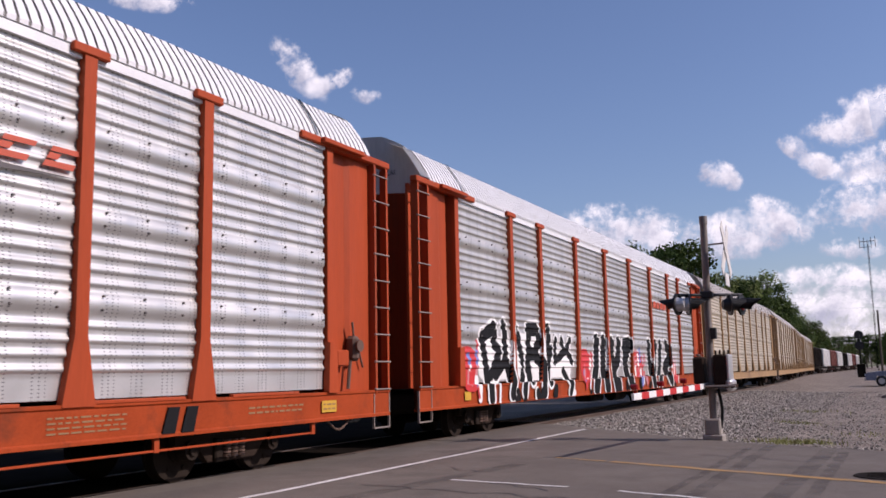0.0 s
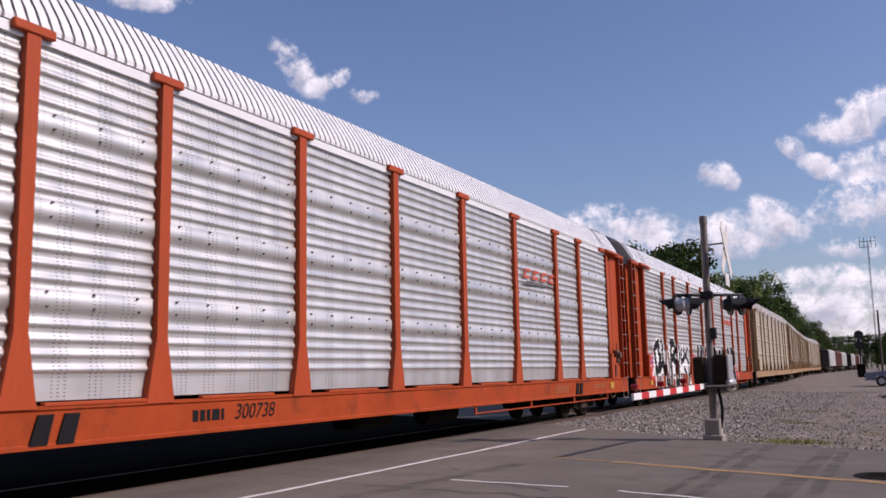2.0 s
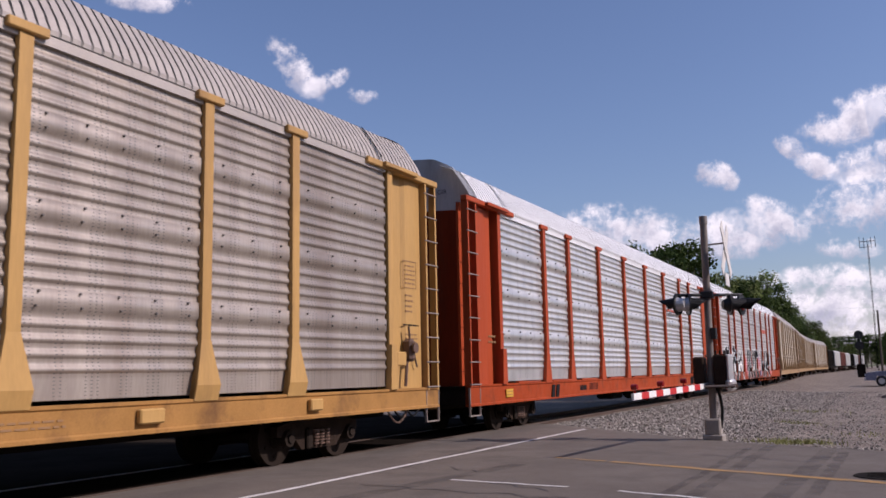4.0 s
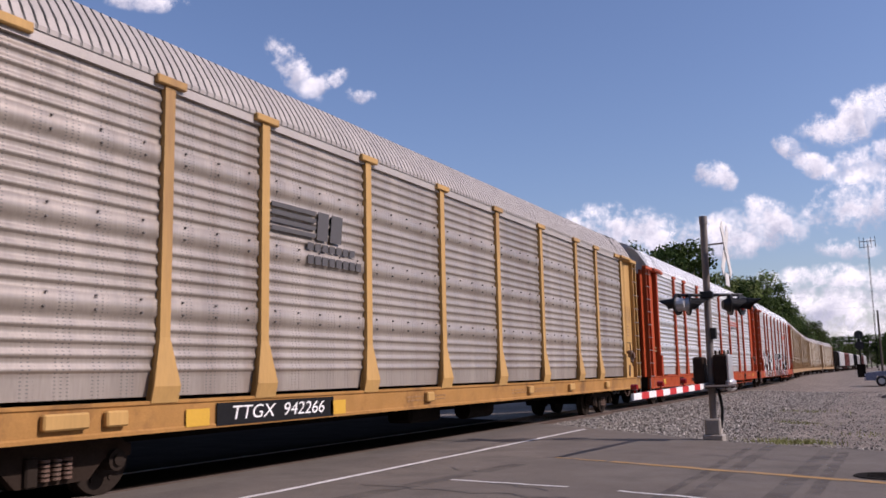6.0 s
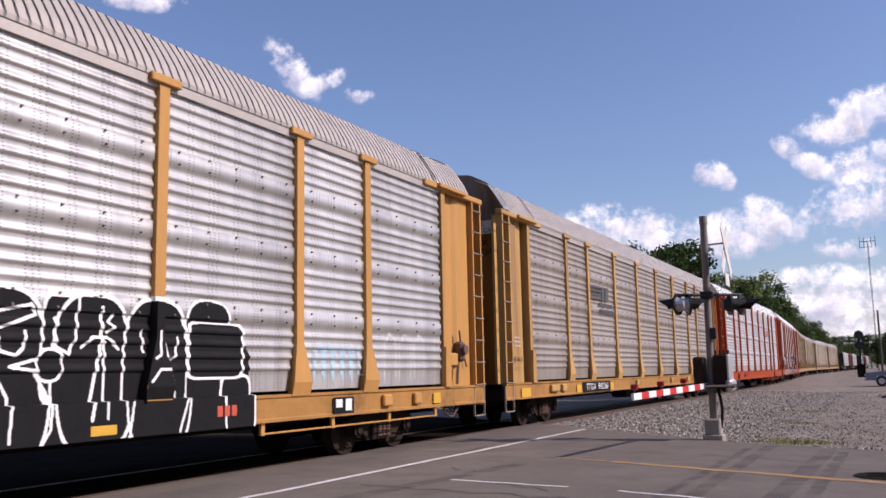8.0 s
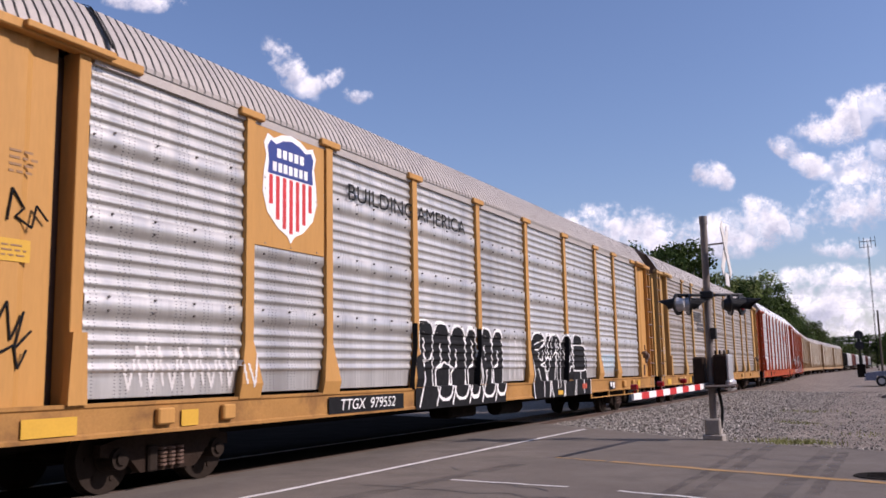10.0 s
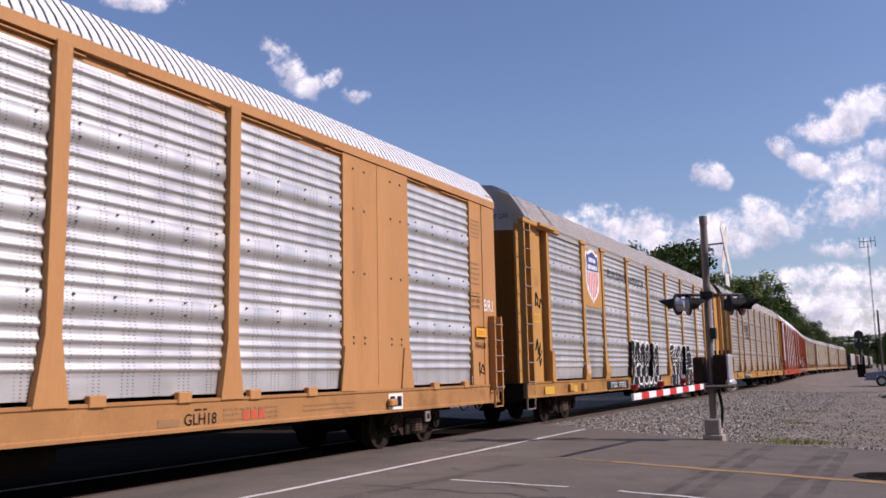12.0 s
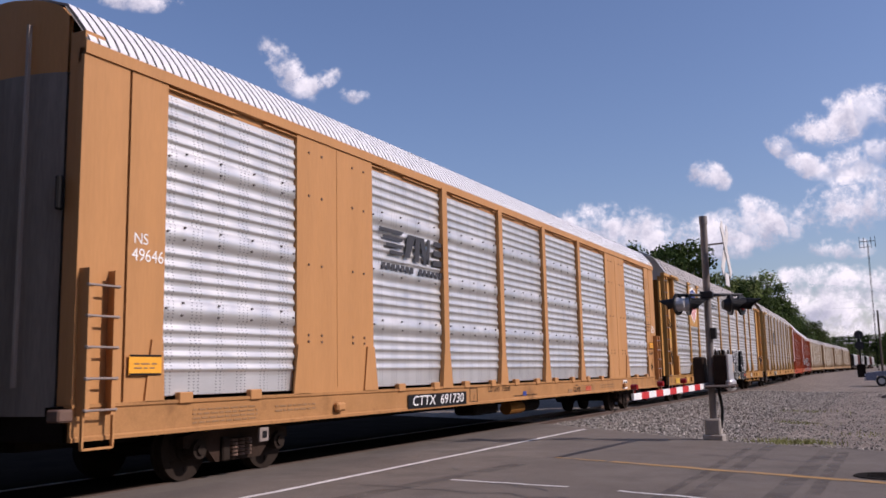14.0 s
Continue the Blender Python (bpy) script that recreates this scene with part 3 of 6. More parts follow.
def end_door(car, y, body, top, bulge=0.22, split=4.98, wide=1.38):
    """The tail end: curved doors up to the arch of the roof, in two colours."""
    line = [(x, z) for x, z in (END_ARCH if wide > 1.3 else FLUSH_ROOF) if x <= 1.43]
    xs = [-wide + 2 * wide * i / 24 for i in range(25)]

    def arch(x):
        return float(np.interp(abs(x), [p[0] for p in line[::-1]], [p[1] for p in line[::-1]])) - 0.015

    def at(x):
        return y - bulge * (1 - (abs(x) / wide) ** 2.2)
    obs = []
    for name, lo, hi, mat in (("end_door", 0.98, split, body), ("end_door_top", split, None, top)):
        bm = bmesh.new()
        rows = []
        for x in xs:
            t = arch(x) if hi is None else hi
            s = split + 0.05 * (1 - (x / wide) ** 2)
            rows.append([bm.verts.new((x, at(x), s if lo == split else lo)), bm.verts.new((x, at(x), (s if hi == split else t))),
                         bm.verts.new((x, at(x) + 0.06, s if lo == split else lo)), bm.verts.new((x, at(x) + 0.06, (s if hi == split else t)))])
        for a, b in zip(rows, rows[1:]):
            bm.faces.new((a[0], b[0], b[1], a[1]))
            bm.faces.new((a[2], a[3], b[3], b[2]))
            bm.faces.new((a[1], b[1], b[3], a[3]))
        bmesh.ops.recalc_face_normals(bm, faces=bm.faces[:])
        obs.append(part(name, bm, mat, car, smooth=False))
    obs.append(part("door_rod", boxed(-0.67, -0.58, at(-0.6) - 0.06, at(-0.6) + 0.02, 1.1, 5.95, bevel=0.015), M_BLACK, car))
    obs.append(part("door_latch", boxed(-0.74, -0.51, at(-0.6) - 0.12, at(-0.6) - 0.05, 4.3, 4.8, bevel=0.03), M_BLACK, car))
    return obs


def coupler(car, y, s):
    bm = bmesh.new()
    a, b = sorted((y, y + s * 0.75))
    box(bm, -0.09, 0.09, a, b, 0.78, 0.96, bevel=0.02)
    box(bm, -0.17, 0.15, *sorted((y + s * 0.55, y + s * 0.86)), 0.72, 1.00, bevel=0.05)
    part("coupler", bm, M_TRUCK, car)
    bm = bmesh.new()
    pts = [Vector((0.35, y + s * (0.1 + 0.75 * i / 10), 0.75 - 0.25 * math.sin(math.pi * i / 10))) for i in range(11)]
    for p, q in zip(pts, pts[1:]):
        rod(bm, p, q, 0.022, 6)
    part("air_hose", bm, M_BLACK, car)


def stirrup(car, y0, y1, x, top, low, mat):
    bm = bmesh.new()
    for y in (y0, y1):
        box(bm, x - 0.04, x, y - 0.012, y + 0.012, low, top)
    box(bm, x - 0.05, x, y0, y1, low - 0.012, low + 0.012)
    return part("step", bm, mat, car)


POSTS = (-9.13, -7.17, -4.30, -1.43, 1.43, 4.30, 7.17, 9.13)
SHEET_END = 11.93


SILL_PAINT = {"orange_paint": M_ORANGE_SILL, "orange_yellow_paint": M_OCHRE_SILL, "yellow_tan_paint": M_TAN_SILL, "pale_yellow_paint": M_TAN_SILL}


def underframe(car, mat, half, sill_low=0.72):
    grimed = SILL_PAINT.get(mat.name, mat)
    bm = bmesh.new()
    for s in (-1, 1):
        prism(bm, [(s * 1.36, sill_low), (s * 1.49, sill_low), (s * 1.49, sill_low + 0.04), (s * 1.47, sill_low + 0.06), (s * 1.47, 1.05), (s * 1.49, 1.07), (s * 1.49, 1.11), (s * 1.36, 1.11)], "y", -half, half)
        part("side_sill", bm, grimed, car)
        bm = bmesh.new()
    bm.free()
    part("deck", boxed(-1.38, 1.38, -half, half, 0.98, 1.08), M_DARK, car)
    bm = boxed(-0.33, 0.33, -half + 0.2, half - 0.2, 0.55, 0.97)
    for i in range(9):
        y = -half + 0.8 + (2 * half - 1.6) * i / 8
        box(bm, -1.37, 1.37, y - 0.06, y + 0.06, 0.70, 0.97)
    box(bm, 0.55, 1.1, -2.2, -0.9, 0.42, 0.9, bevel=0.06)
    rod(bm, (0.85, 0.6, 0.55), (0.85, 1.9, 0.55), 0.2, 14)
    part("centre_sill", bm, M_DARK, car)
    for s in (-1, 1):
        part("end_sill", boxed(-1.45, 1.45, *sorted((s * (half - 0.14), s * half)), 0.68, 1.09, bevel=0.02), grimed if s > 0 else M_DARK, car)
        coupler(car, s * half, s)
    # train line pipe hung under the sill
    if mat not in (M_ORANGE, M_TAN):
        return
    bm = bmesh.new()
    start = 1.9 if mat is M_ORANGE else 6.3
    rod(bm, (1.42, start, sill_low - 0.16), (1.42, 11.6, sill_low - 0.16), 0.016, 6)
    for i in range(4):
        y = start + 0.05 + (11.55 - start) * i / 3
        box(bm, 1.40, 1.44, y - 0.04, y + 0.04, sill_low - 0.18, sill_low + 0.02)
    part("pipe", bm, mat, car)


def brake_gear(car, y, x, mat):
    bm = boxed(x - 0.05, x + 0.10, y - 0.32, y + 0.02, 1.52, 1.78, bevel=0.02)
    ob = part("brake_box", bm, mat, car)
    bm = bmesh.new()
    box(bm, x - 0.05, x + 0.16, y + 0.10, y + 0.28, 1.60, 2.02, bevel=0.05)
    rod(bm, (x + 0.17, y + 0.19, 1.85), (x + 0.21, y + 0.19, 1.85), 0.10, 16)
    rod(bm, (x + 0.08, y + 0.18, 2.0), (x + 0.08, y + 0.14, 2.25), 0.02, 6)
    rod(bm, (x + 0.05, y + 0.05, 1.15), (x + 0.05, y + 0.12, 1.62), 0.03, 6)
    rod(bm, (x + 0.05, y + 0.30, 1.95), (x + 0.05, y + 0.50, 1.50), 0.018, 6)
    part("hand_brake", bm, M_BROWN, car)
    bm = bmesh.new()
    for i in range(14):
        a, b = i / 14, (i + 1) / 14
        p = Vector((x - 0.02, y - 0.5 + 0.75 * a, 0.72 - 0.22 * math.sin(math.pi * a)))
        q = Vector((x - 0.02, y - 0.5 + 0.75 * b, 0.72 - 0.22 * math.sin(math.pi * b)))
        rod(bm, p, q, 0.022 if i % 2 else 0.014, 6)
    part("brake_chain", bm, M_BROWN, car)
    return ob


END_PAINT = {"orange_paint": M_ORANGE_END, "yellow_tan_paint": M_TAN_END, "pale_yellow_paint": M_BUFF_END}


def ladder_car(label, paint, sheet, roof, top=M_END_GREY, kicked=False, brake=True, long=1.0165):
    """An autorack with posts over corrugated sheets and tall ladders at its corners."""
    car = tagged(empty("autorack_car"), label, "railway car", group="cars of the train")
    half = 13.82
    edges = [-SHEET_END, *POSTS, SHEET_END]
    side = []
    for i, (a, b) in enumerate(zip(edges, edges[1:])):
        side.append(mesh_part("panel", sheet_mesh(a + 0.02, b - 0.02, (sheet, M_BOLT), seed=i), [], car))
    for y in POSTS:
        side.append(part("post", post_mesh(y, kicked), paint, car))
    for s in (-1, 1):
        # corner: header beam, recessed wall, deep slot, corner pillar
        lo, hi = sorted((s * 11.2, s * 13.86))
        bm = boxed(1.36, 1.52, lo, hi, 5.10, 5.22, bevel=0.015)
        box(bm, 1.40, 1.60, *sorted((s * 12.9, s * 11.7)), 5.13, 5.21, bevel=0.01)
        side.append(part("header_beam", bm, paint, car))
        bm = bmesh.new()
        prism(bm, [(1.30, s * 13.30), (1.38, s * 13.30), (1.38, s * 12.72), (1.33, s * 12.62), (1.33, s * 12.30), (1.25, s * 12.30), (1.25, s * 13.30)], "z", 1.08, 5.12)
        side.append(part("end_panel", bm, paint, car))
        side.append(part("slot_lining", boxed(1.12, 1.16, *sorted((s * 12.32, s * 12.05)), 1.1, 5.1), M_BROWN, car))
        bm = boxed(1.20, 1.47, *sorted((s * 12.12, s * 11.95)), 1.09, 5.12, bevel=0.008)
        prism(bm, [(s * 12.16, 1.10), (s * 11.90, 1.10), (s * 11.93, 1.9), (s * 12.12, 1.9)], "x", 1.42, 1.53)
        side.append(part("corner_pillar", bm, paint, car))
        side.append(part("ladder_backing", boxed(1.20, 1.26, *sorted((s * 13.76, s * 13.50)), 1.1, 5.1), paint, car))
        y0, y1 = sorted((s * 13.80, s * 13.34))
        side.append(ladder(car, y0, y1, 1.50, 1.06, 5.10, 9, paint))
        side.append(stirrup(car, y0 - 0.02, y1 + 0.02, 1.48, 1.05, 0.46, M_RUNG))
    if brake:
        side.append(brake_gear(car, 12.5, 1.40, paint))
    half_turn(side)
    bm = bmesh.new()
    # eave strip above the sheets
    for s in (-1, 1):
        box(bm, *sorted((s * 1.38, s * 1.455)), -11.9, 11.9, 5.05, 5.20)
    part("eave", bm, roof, car)
    mesh_part("roof", roof_mesh(13.25), roof, car).data.materials.append(M_GROOVE_SHADE)
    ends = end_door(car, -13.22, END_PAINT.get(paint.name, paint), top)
    half_turn(ends)
    flap = bmesh.new()
    line = [(x, z) for x, z in ROOF if x > 0.6]
    rows = [[flap.verts.new((x + 0.015, yy, z + 0.02)) for x, z in line[1:]] for yy in (-13.62, -13.2)]
    for a, b in zip(range(len(line) - 2), range(1, len(line) - 1)):
        flap.faces.new((rows[0][a], rows[0][b], rows[1][b], rows[1][a]))
    bmesh.ops.solidify(flap, geom=flap.faces[:], thickness=0.02)
    fl = part("roof_flap", flap, M_STEEL_NEW, car)
    joint = bmesh.new()
    ring = [[joint.verts.new((x * 1.035, yy, z + 0.045)) for x, z in list(ROOF[1:]) + [(-x, z) for x, z in ROOF[-2:0:-1]]] for yy in (-11.72, -11.66)]
    for i in range(len(ring[0]) - 1):
        joint.faces.new((ring[0][i], ring[0][i + 1], ring[1][i + 1], ring[1][i]))
    bmesh.ops.solidify(joint, geom=joint.faces[:], thickness=0.04)
    half_turn([fl, part("roof_joint", joint, M_BLACK, car)])
    underframe(car, paint, half, 0.66 if paint is M_ORANGE else 0.72)
    stretch(car, long)
    WHEEL_CARS.append(car)
    add_bogies(car, 10.35)
    return car


def flush_car(label, paint, sheet, roof, top):
    """An autorack whose painted frame lies flush round its corrugated sheets, with short corner ladders."""
    car = tagged(empty("autorack_car"), label, "railway car", group="cars of the train")
    half = 13.32
    side = []
    spans = [(-11.98, -9.25), (-7.05, -4.30), (-4.30, -1.43), (-1.43, 1.43), (1.43, 4.30), (4.30, 7.05), (9.25, 11.98)]
    for i, (a, b) in enumerate(spans):
        p = mesh_part("panel", sheet_mesh(a + 0.01, b - 0.01, (sheet, M_BOLT), seed=i + 20), [], car)
        side.append(p)
    for y in (-4.30, -1.43, 1.43, 4.30):
        side.append(part("post", post_mesh(y, cap=False, width=0.21), paint, car))
    for s in (-1, 1):
        bm = boxed(1.36, 1.46, *sorted((s * 9.25, s * 7.05)), 1.09, 5.20)
        box(bm, 1.46, 1.467, s * 8.15 - 0.02, s * 8.15 + 0.02, 1.2, 5.1)
        for y, e in ((s * 7.17, 1), (s * 9.13, -1)):
            prism(bm, [(y - 0.11, 1.85), (y + 0.11, 1.85), (y + 0.22, 1.10), (y - 0.22, 1.10)], "x", 1.46, 1.49)
        rivets = bmesh.new()
        for ky in (-0.8, -0.45, 0.45, 0.8):
            for kz in (1.9, 2.0, 3.1, 4.2, 4.9):
                box(rivets, 1.46, 1.476, s * 8.15 + ky - 0.017, s * 8.15 + ky + 0.017, kz - 0.017, kz + 0.017)
        side.append(part("wide_panel", bm, paint, car))
        side.append(tagged(part("rivets", rivets, M_BROWN, car), kind="stuff"))
        bm = boxed(1.36, 1.46, *sorted((s * 13.30, s * 12.62)), 1.09, 5.20)
        box(bm, 1.36, 1.46, *sorted((s * 12.58, s * 11.98)), 1.09, 5.20)
        prism(bm, [(s * 11.98 - 0.02, 1.85), (s * 11.98 + s * 0.20, 1.85), (s * 11.98 + s * 0.30, 1.10), (s * 11.98 - 0.02 * s, 1.10)], "x", 1.46, 1.49)
        side.append(part("end_panel", bm, paint, car))
        side.append(part("seam", boxed(1.34, 1.40, *sorted((s * 12.63, s * 12.57)), 1.09, 5.1), M_BLACK, car))
        y0, y1 = sorted((s * 13.26, s * 12.84))
        side.append(ladder(car, y0, y1, 1.62, 0.98, 2.62, 5, paint))
        side.append(stirrup(car, y0, y1, 1.60, 1.05, 0.62, paint))
        side.append(part("coupling_lever", boxed(1.30, 1.50, *sorted((s * 13.3, s * 13.5)), 0.92, 1.06, bevel=0.02), M_BROWN, car))
    for i in range(18):
        y = -11.6 + 23.2 * i / 17
        if not 6.9 < abs(y) < 9.4:
            side.append(part("clip", boxed(1.42, 1.51, y - 0.12, y + 0.12, 1.06, 1.20, bevel=0.01), paint, car))
    half_turn(side)
    bm = bmesh.new()
    for s in (-1, 1):
        box(bm, *sorted((s * 1.37, s * 1.485)), -13.3, 13.3, 5.135, 5.285)
        box(bm, *sorted((s * 1.33, s * 1.405)), -13.3, 13.3, 5.03, 5.135)
        for k in range(12):
            y = -11.4 + 22.8 * k / 11
            box(bm, *sorted((s * 1.40, s * 1.455)), y - 0.72, y + 0.72, 5.085, 5.10)
    part("eave", bm, paint, car)
    mesh_part("roof", roof_mesh(13.28, FLUSH_ROOF), roof, car).data.materials.append(M_GROOVE_SHADE)
    tail = end_door(car, -13.30, M_END_DARK_GREY, paint, bulge=0.10, split=4.95, wide=1.18)
    for sx in (-1, 1):
        tail.append(part("corner_post", boxed(*sorted((sx * 1.20, sx * 1.44)), -13.28, -13.0, 1.09, 5.42), paint, car))
        tail.append(part("door_rod", boxed(sx * 0.62 - 0.02, sx * 0.62 + 0.02, -13.42, -13.37, 1.3, 5.6), M_RUNG, car))
        tail.append(part("hinge", boxed(sx * 1.19 - 0.03, sx * 1.19 + 0.03, -13.40, -13.30, 3.3, 3.7, bevel=0.02), M_BLACK, car))
    half_turn(tail)
    underframe(car, paint, half, 0.70)
    stretch(car, 1.013)
    WHEEL_CARS.append(car)
    add_bogies(car, 10.2)
    return car


def hopper_car(label, paint):
    """A covered hopper with ribbed sides, sloped ends and a running board."""
    car = tagged(empty("hopper_car"), label, "railway car", group="hopper cars of the train")
    bm = bmesh.new()
    prism(bm, [(-8.2, 1.3), (8.2, 1.3), (8.2, 4.4), (-8.2, 4.4)], "x", -1.45, 1.45)
    prism(bm, [(-1.45, 4.4), (1.45, 4.4), (1.1, 4.65), (-1.1, 4.65)], "y", -8.2, 8.2)
    part("body", bm, paint, car)
    for i in range(9):
        y = -7.6 + 1.9 * i
        bm = boxed(-1.52, 1.52, y - 0.06, y + 0.06, 1.3, 4.35)
        part("rib", bm, paint, car)
    bm = bmesh.new()
    for k in (-5, 0, 5):
        prism(bm, [(k - 2.2, 1.3), (k + 2.2, 1.3), (k + 0.5, 0.5), (k - 0.5, 0.5)], "x", -0.9, 0.9)
    part("hopper_bay", bm, paint, car)
    part("running_board", boxed(-0.35, 0.35, -8.2, 8.2, 4.66, 4.74), M_RUNG, car)
    part("sill", boxed(-1.4, 1.4, -9.0, 9.0, 0.95, 1.2), M_DARK, car)
    for s in (-1, 1):
        coupler(car, s * 9.0, s)
    add_bogies(car, 6.9)
    return car


# ---- paint on the cars ----
def skin(y, z, posts, kicked):
    """Where the near side's outer face lies at a height: sill, sheet or post."""
    y, z = np.asarray(y, float), np.asarray(z, float)
    x = SHEET_X + np.interp(z, PROF_Z, PROF_D)
    for p in posts:
        w = 0.090 + np.clip((1.88 - z) / (0.60 if kicked else 0.80), 0, 1) * 0.140
        out = (1.488 + np.clip((1.88 - z) / 0.6, 0, 1) * 0.064 - np.clip((1.28 - z) / 0.2, 0, 1) * 0.05) if kicked else 1.507 + 0 * z
        x = np.where(np.abs(y - p) < w, out, x)
    return np.where(z < 1.13, 1.502, x)


def spray(car, name, shapes, span, mats, posts, label="", step=0.018, kicked=True):
    """Sprayed paint that follows the ribs, posts and sill. Shapes: ("oval", y, z, half width, half height, squareness, fill, rim)
    or ("bar", y0, z0, y1, z1, radius, fill, rim); fill and rim are material numbers from 1, 0 for bare metal."""
    y0, y1, z0, z1 = span
    ys = np.arange(y0, y1, step)
    zs = np.unique(np.concatenate([np.arange(z0, z1, step), PROF_Z[(PROF_Z > z0) & (PROF_Z < z1)]]))
    yc, zc = (ys[:-1] + ys[1:]) / 2, (zs[:-1] + zs[1:]) / 2
    Y, Z = np.meshgrid(yc, zc)
    ink = np.zeros(Y.shape, int)
    for s in shapes:
        if s[0] == "oval":
            _, cy, cz, ry, rz, p, fill, rim = s
            d = ((np.abs(Y - cy) / ry) ** p + (np.abs(Z - cz) / rz) ** p) ** (1 / p) - 1
            d = d * min(ry, rz)
            edge = 0.034
        else:
            _, a, b, c, e, r, fill, rim = s
            u = np.clip(((Y - a) * (c - a) + (Z - b) * (e - b)) / max((c - a) ** 2 + (e - b) ** 2, 1e-9), 0, 1)
            d = np.hypot(Y - a - u * (c - a), Z - b - u * (e - b)) - r
            edge = 0.05
        if rim:
            ink[d < 0] = rim
            if fill:
                ink[d < -edge] = fill
        elif fill:
            ink[d < 0] = fill
    idx = np.argwhere(ink > 0)
    vy, vz = np.meshgrid(ys, zs)
    vx = skin(vy, vz, posts, kicked) + 0.005
    used, vs, fs, ms = {}, [], [], []

    def vert(j, i):
        k = (j, i)
        if k not in used:
            used[k] = len(vs)
            vs.append((vx[j, i], vy[j, i], vz[j, i]))
        return used[k]
    for j, i in idx:
        fs.append((vert(j, i), vert(j, i + 1), vert(j + 1, i + 1), vert(j + 1, i)))
        ms.append(int(ink[j, i]) - 1)
    me = bpy.data.meshes.new(name)
    me.from_pydata(vs, [], fs)
    for m in mats:
        me.materials.append(m)
    me.polygons.foreach_set("material_index", ms)
    ob = new(name, me)
    ob.parent = car
    ob["label"] = label
    return ob


def plate(car, name, y0, y1, z0, z1, mat, x=1.494, label=""):
    return part(name, boxed(x, x + 0.006, y0, y1, z0, z1), mat, car, label)


def bars(car, y0, y1, z0, z1, rows, mat, x=1.386, seed=3, name="stencil"):
    """Small writing too faint to read, as short bars."""
    rnd = random.Random(seed)
    bm = bmesh.new()
    h = (z1 - z0) / rows
    for r in range(rows):
        y = y0
        while y < y1 - 0.03:
            w = min(rnd.uniform(0.05, 0.16), y1 - y)
            box(bm, x, x + 0.004, y, y + w, z0 + h * (r + 0.3), z0 + h * (r + 0.66))
            y += w + 0.035
    return tagged(part(name, bm, mat, car), kind="stuff")


def stretch(car, k):
    """Brings the cars to their true length."""
    done = set()
    for o in car.children_recursive:
        if o.type == "MESH" and o.data.name not in done:
            done.add(o.data.name)
            o.data.transform(Matrix.Diagonal((1, k, 1, 1)))


TRUE_POSTS = [p * 1.0165 for p in POSTS]


def slanted(car, name, outlines, x, mat, label=""):
    bm = bmesh.new()
    for o in outlines:
        prism(bm, o, "x", x, x + 0.008)
    return part(name, bm, mat, car, label)


def decorate_b():
    c = car_b
    # railway emblem: four slanted red blocks over a dark swoosh
    blocks = []
    for i in range(4):
        y = 4.92 + 0.60 * i
        blocks += [[(y, 3.70), (y + 0.40, 3.70), (y + 0.44, 3.77), (y + 0.04, 3.77)], [(y + 0.05, 3.79), (y + 0.19, 3.79), (y + 0.24, 3.86), (y + 0.09, 3.86)], [(y + 0.10, 3.88), (y + 0.50, 3.88), (y + 0.53, 3.94), (y + 0.13, 3.94)]]
    slanted(c, "emblem", blocks, SHEET_X + 0.054, M_LOGO_RED, "faded red emblem blocks")
    slanted(c, "swoosh", [[(4.85, 3.52), (5.2, 3.64), (7.2, 3.62), (6.0, 3.56)]], SHEET_X + 0.054, plain("grey_swoosh", (0.10, 0.09, 0.09)))
    for y in (-11.94, 12.14):
        plate(c, "yellow_plate", y - 0.2, y + 0.2, 0.80, 0.98, M_SIGN_YELLOW)
        bars(c, y - 0.16, y + 0.16, 0.82, 0.96, 2, M_STENCIL, 1.5005, 7)
    bars(c, 6.9, 8.0, 0.78, 1.0, 4, M_STENCIL, 1.474, 5)
    bars(c, 10.2, 11.5, 0.84, 0.98, 2, M_STENCIL, 1.474, 6)
    lettering("300738", 0.21, M_BLACK, c, on_side(1.478, -5.47, 0.90), shear=0.25)
    bars(c, -6.70, -6.05, 0.70, 1.10, 1, M_BLACK, 1.474, 9)
    bm = bmesh.new()
    for y in (8.55, 8.88):
        prism(bm, [(y, 0.70), (y + 0.22, 0.70), (y + 0.30, 1.02), (y + 0.10, 1.02)], "x", 1.476, 1.50)
    part("stake_pocket", bm, M_BLACK, c, "black open stake pockets")
    bm = bmesh.new()
    for y in (-9.12, -8.78):
        prism(bm, [(y, 0.70), (y + 0.22, 0.70), (y + 0.30, 1.02), (y + 0.10, 1.02)], "x", 1.476, 1.50)
    part("stake_pocket", bm, M_BLACK, c, "black open stake pockets")
    bars(c, -12.75, -12.35, 2.0, 2.25, 2, M_STENCIL, 1.348, 11)
    lettering("EXCESS HEIGHT CAR", 0.11, M_BLACK, c, on_tail(0.30, -13.70, 5.42), stretch=0.75)
    for k, y in enumerate((-10.6, -8.2, -5.8, -2.9, 0.0, 2.9, 5.8, 8.2, 10.6)):
        part("clip_bar", boxed(1.42, 1.50, y - 0.75, y + 0.75, 1.10, 1.145, bevel=0.008), M_ORANGE, c)


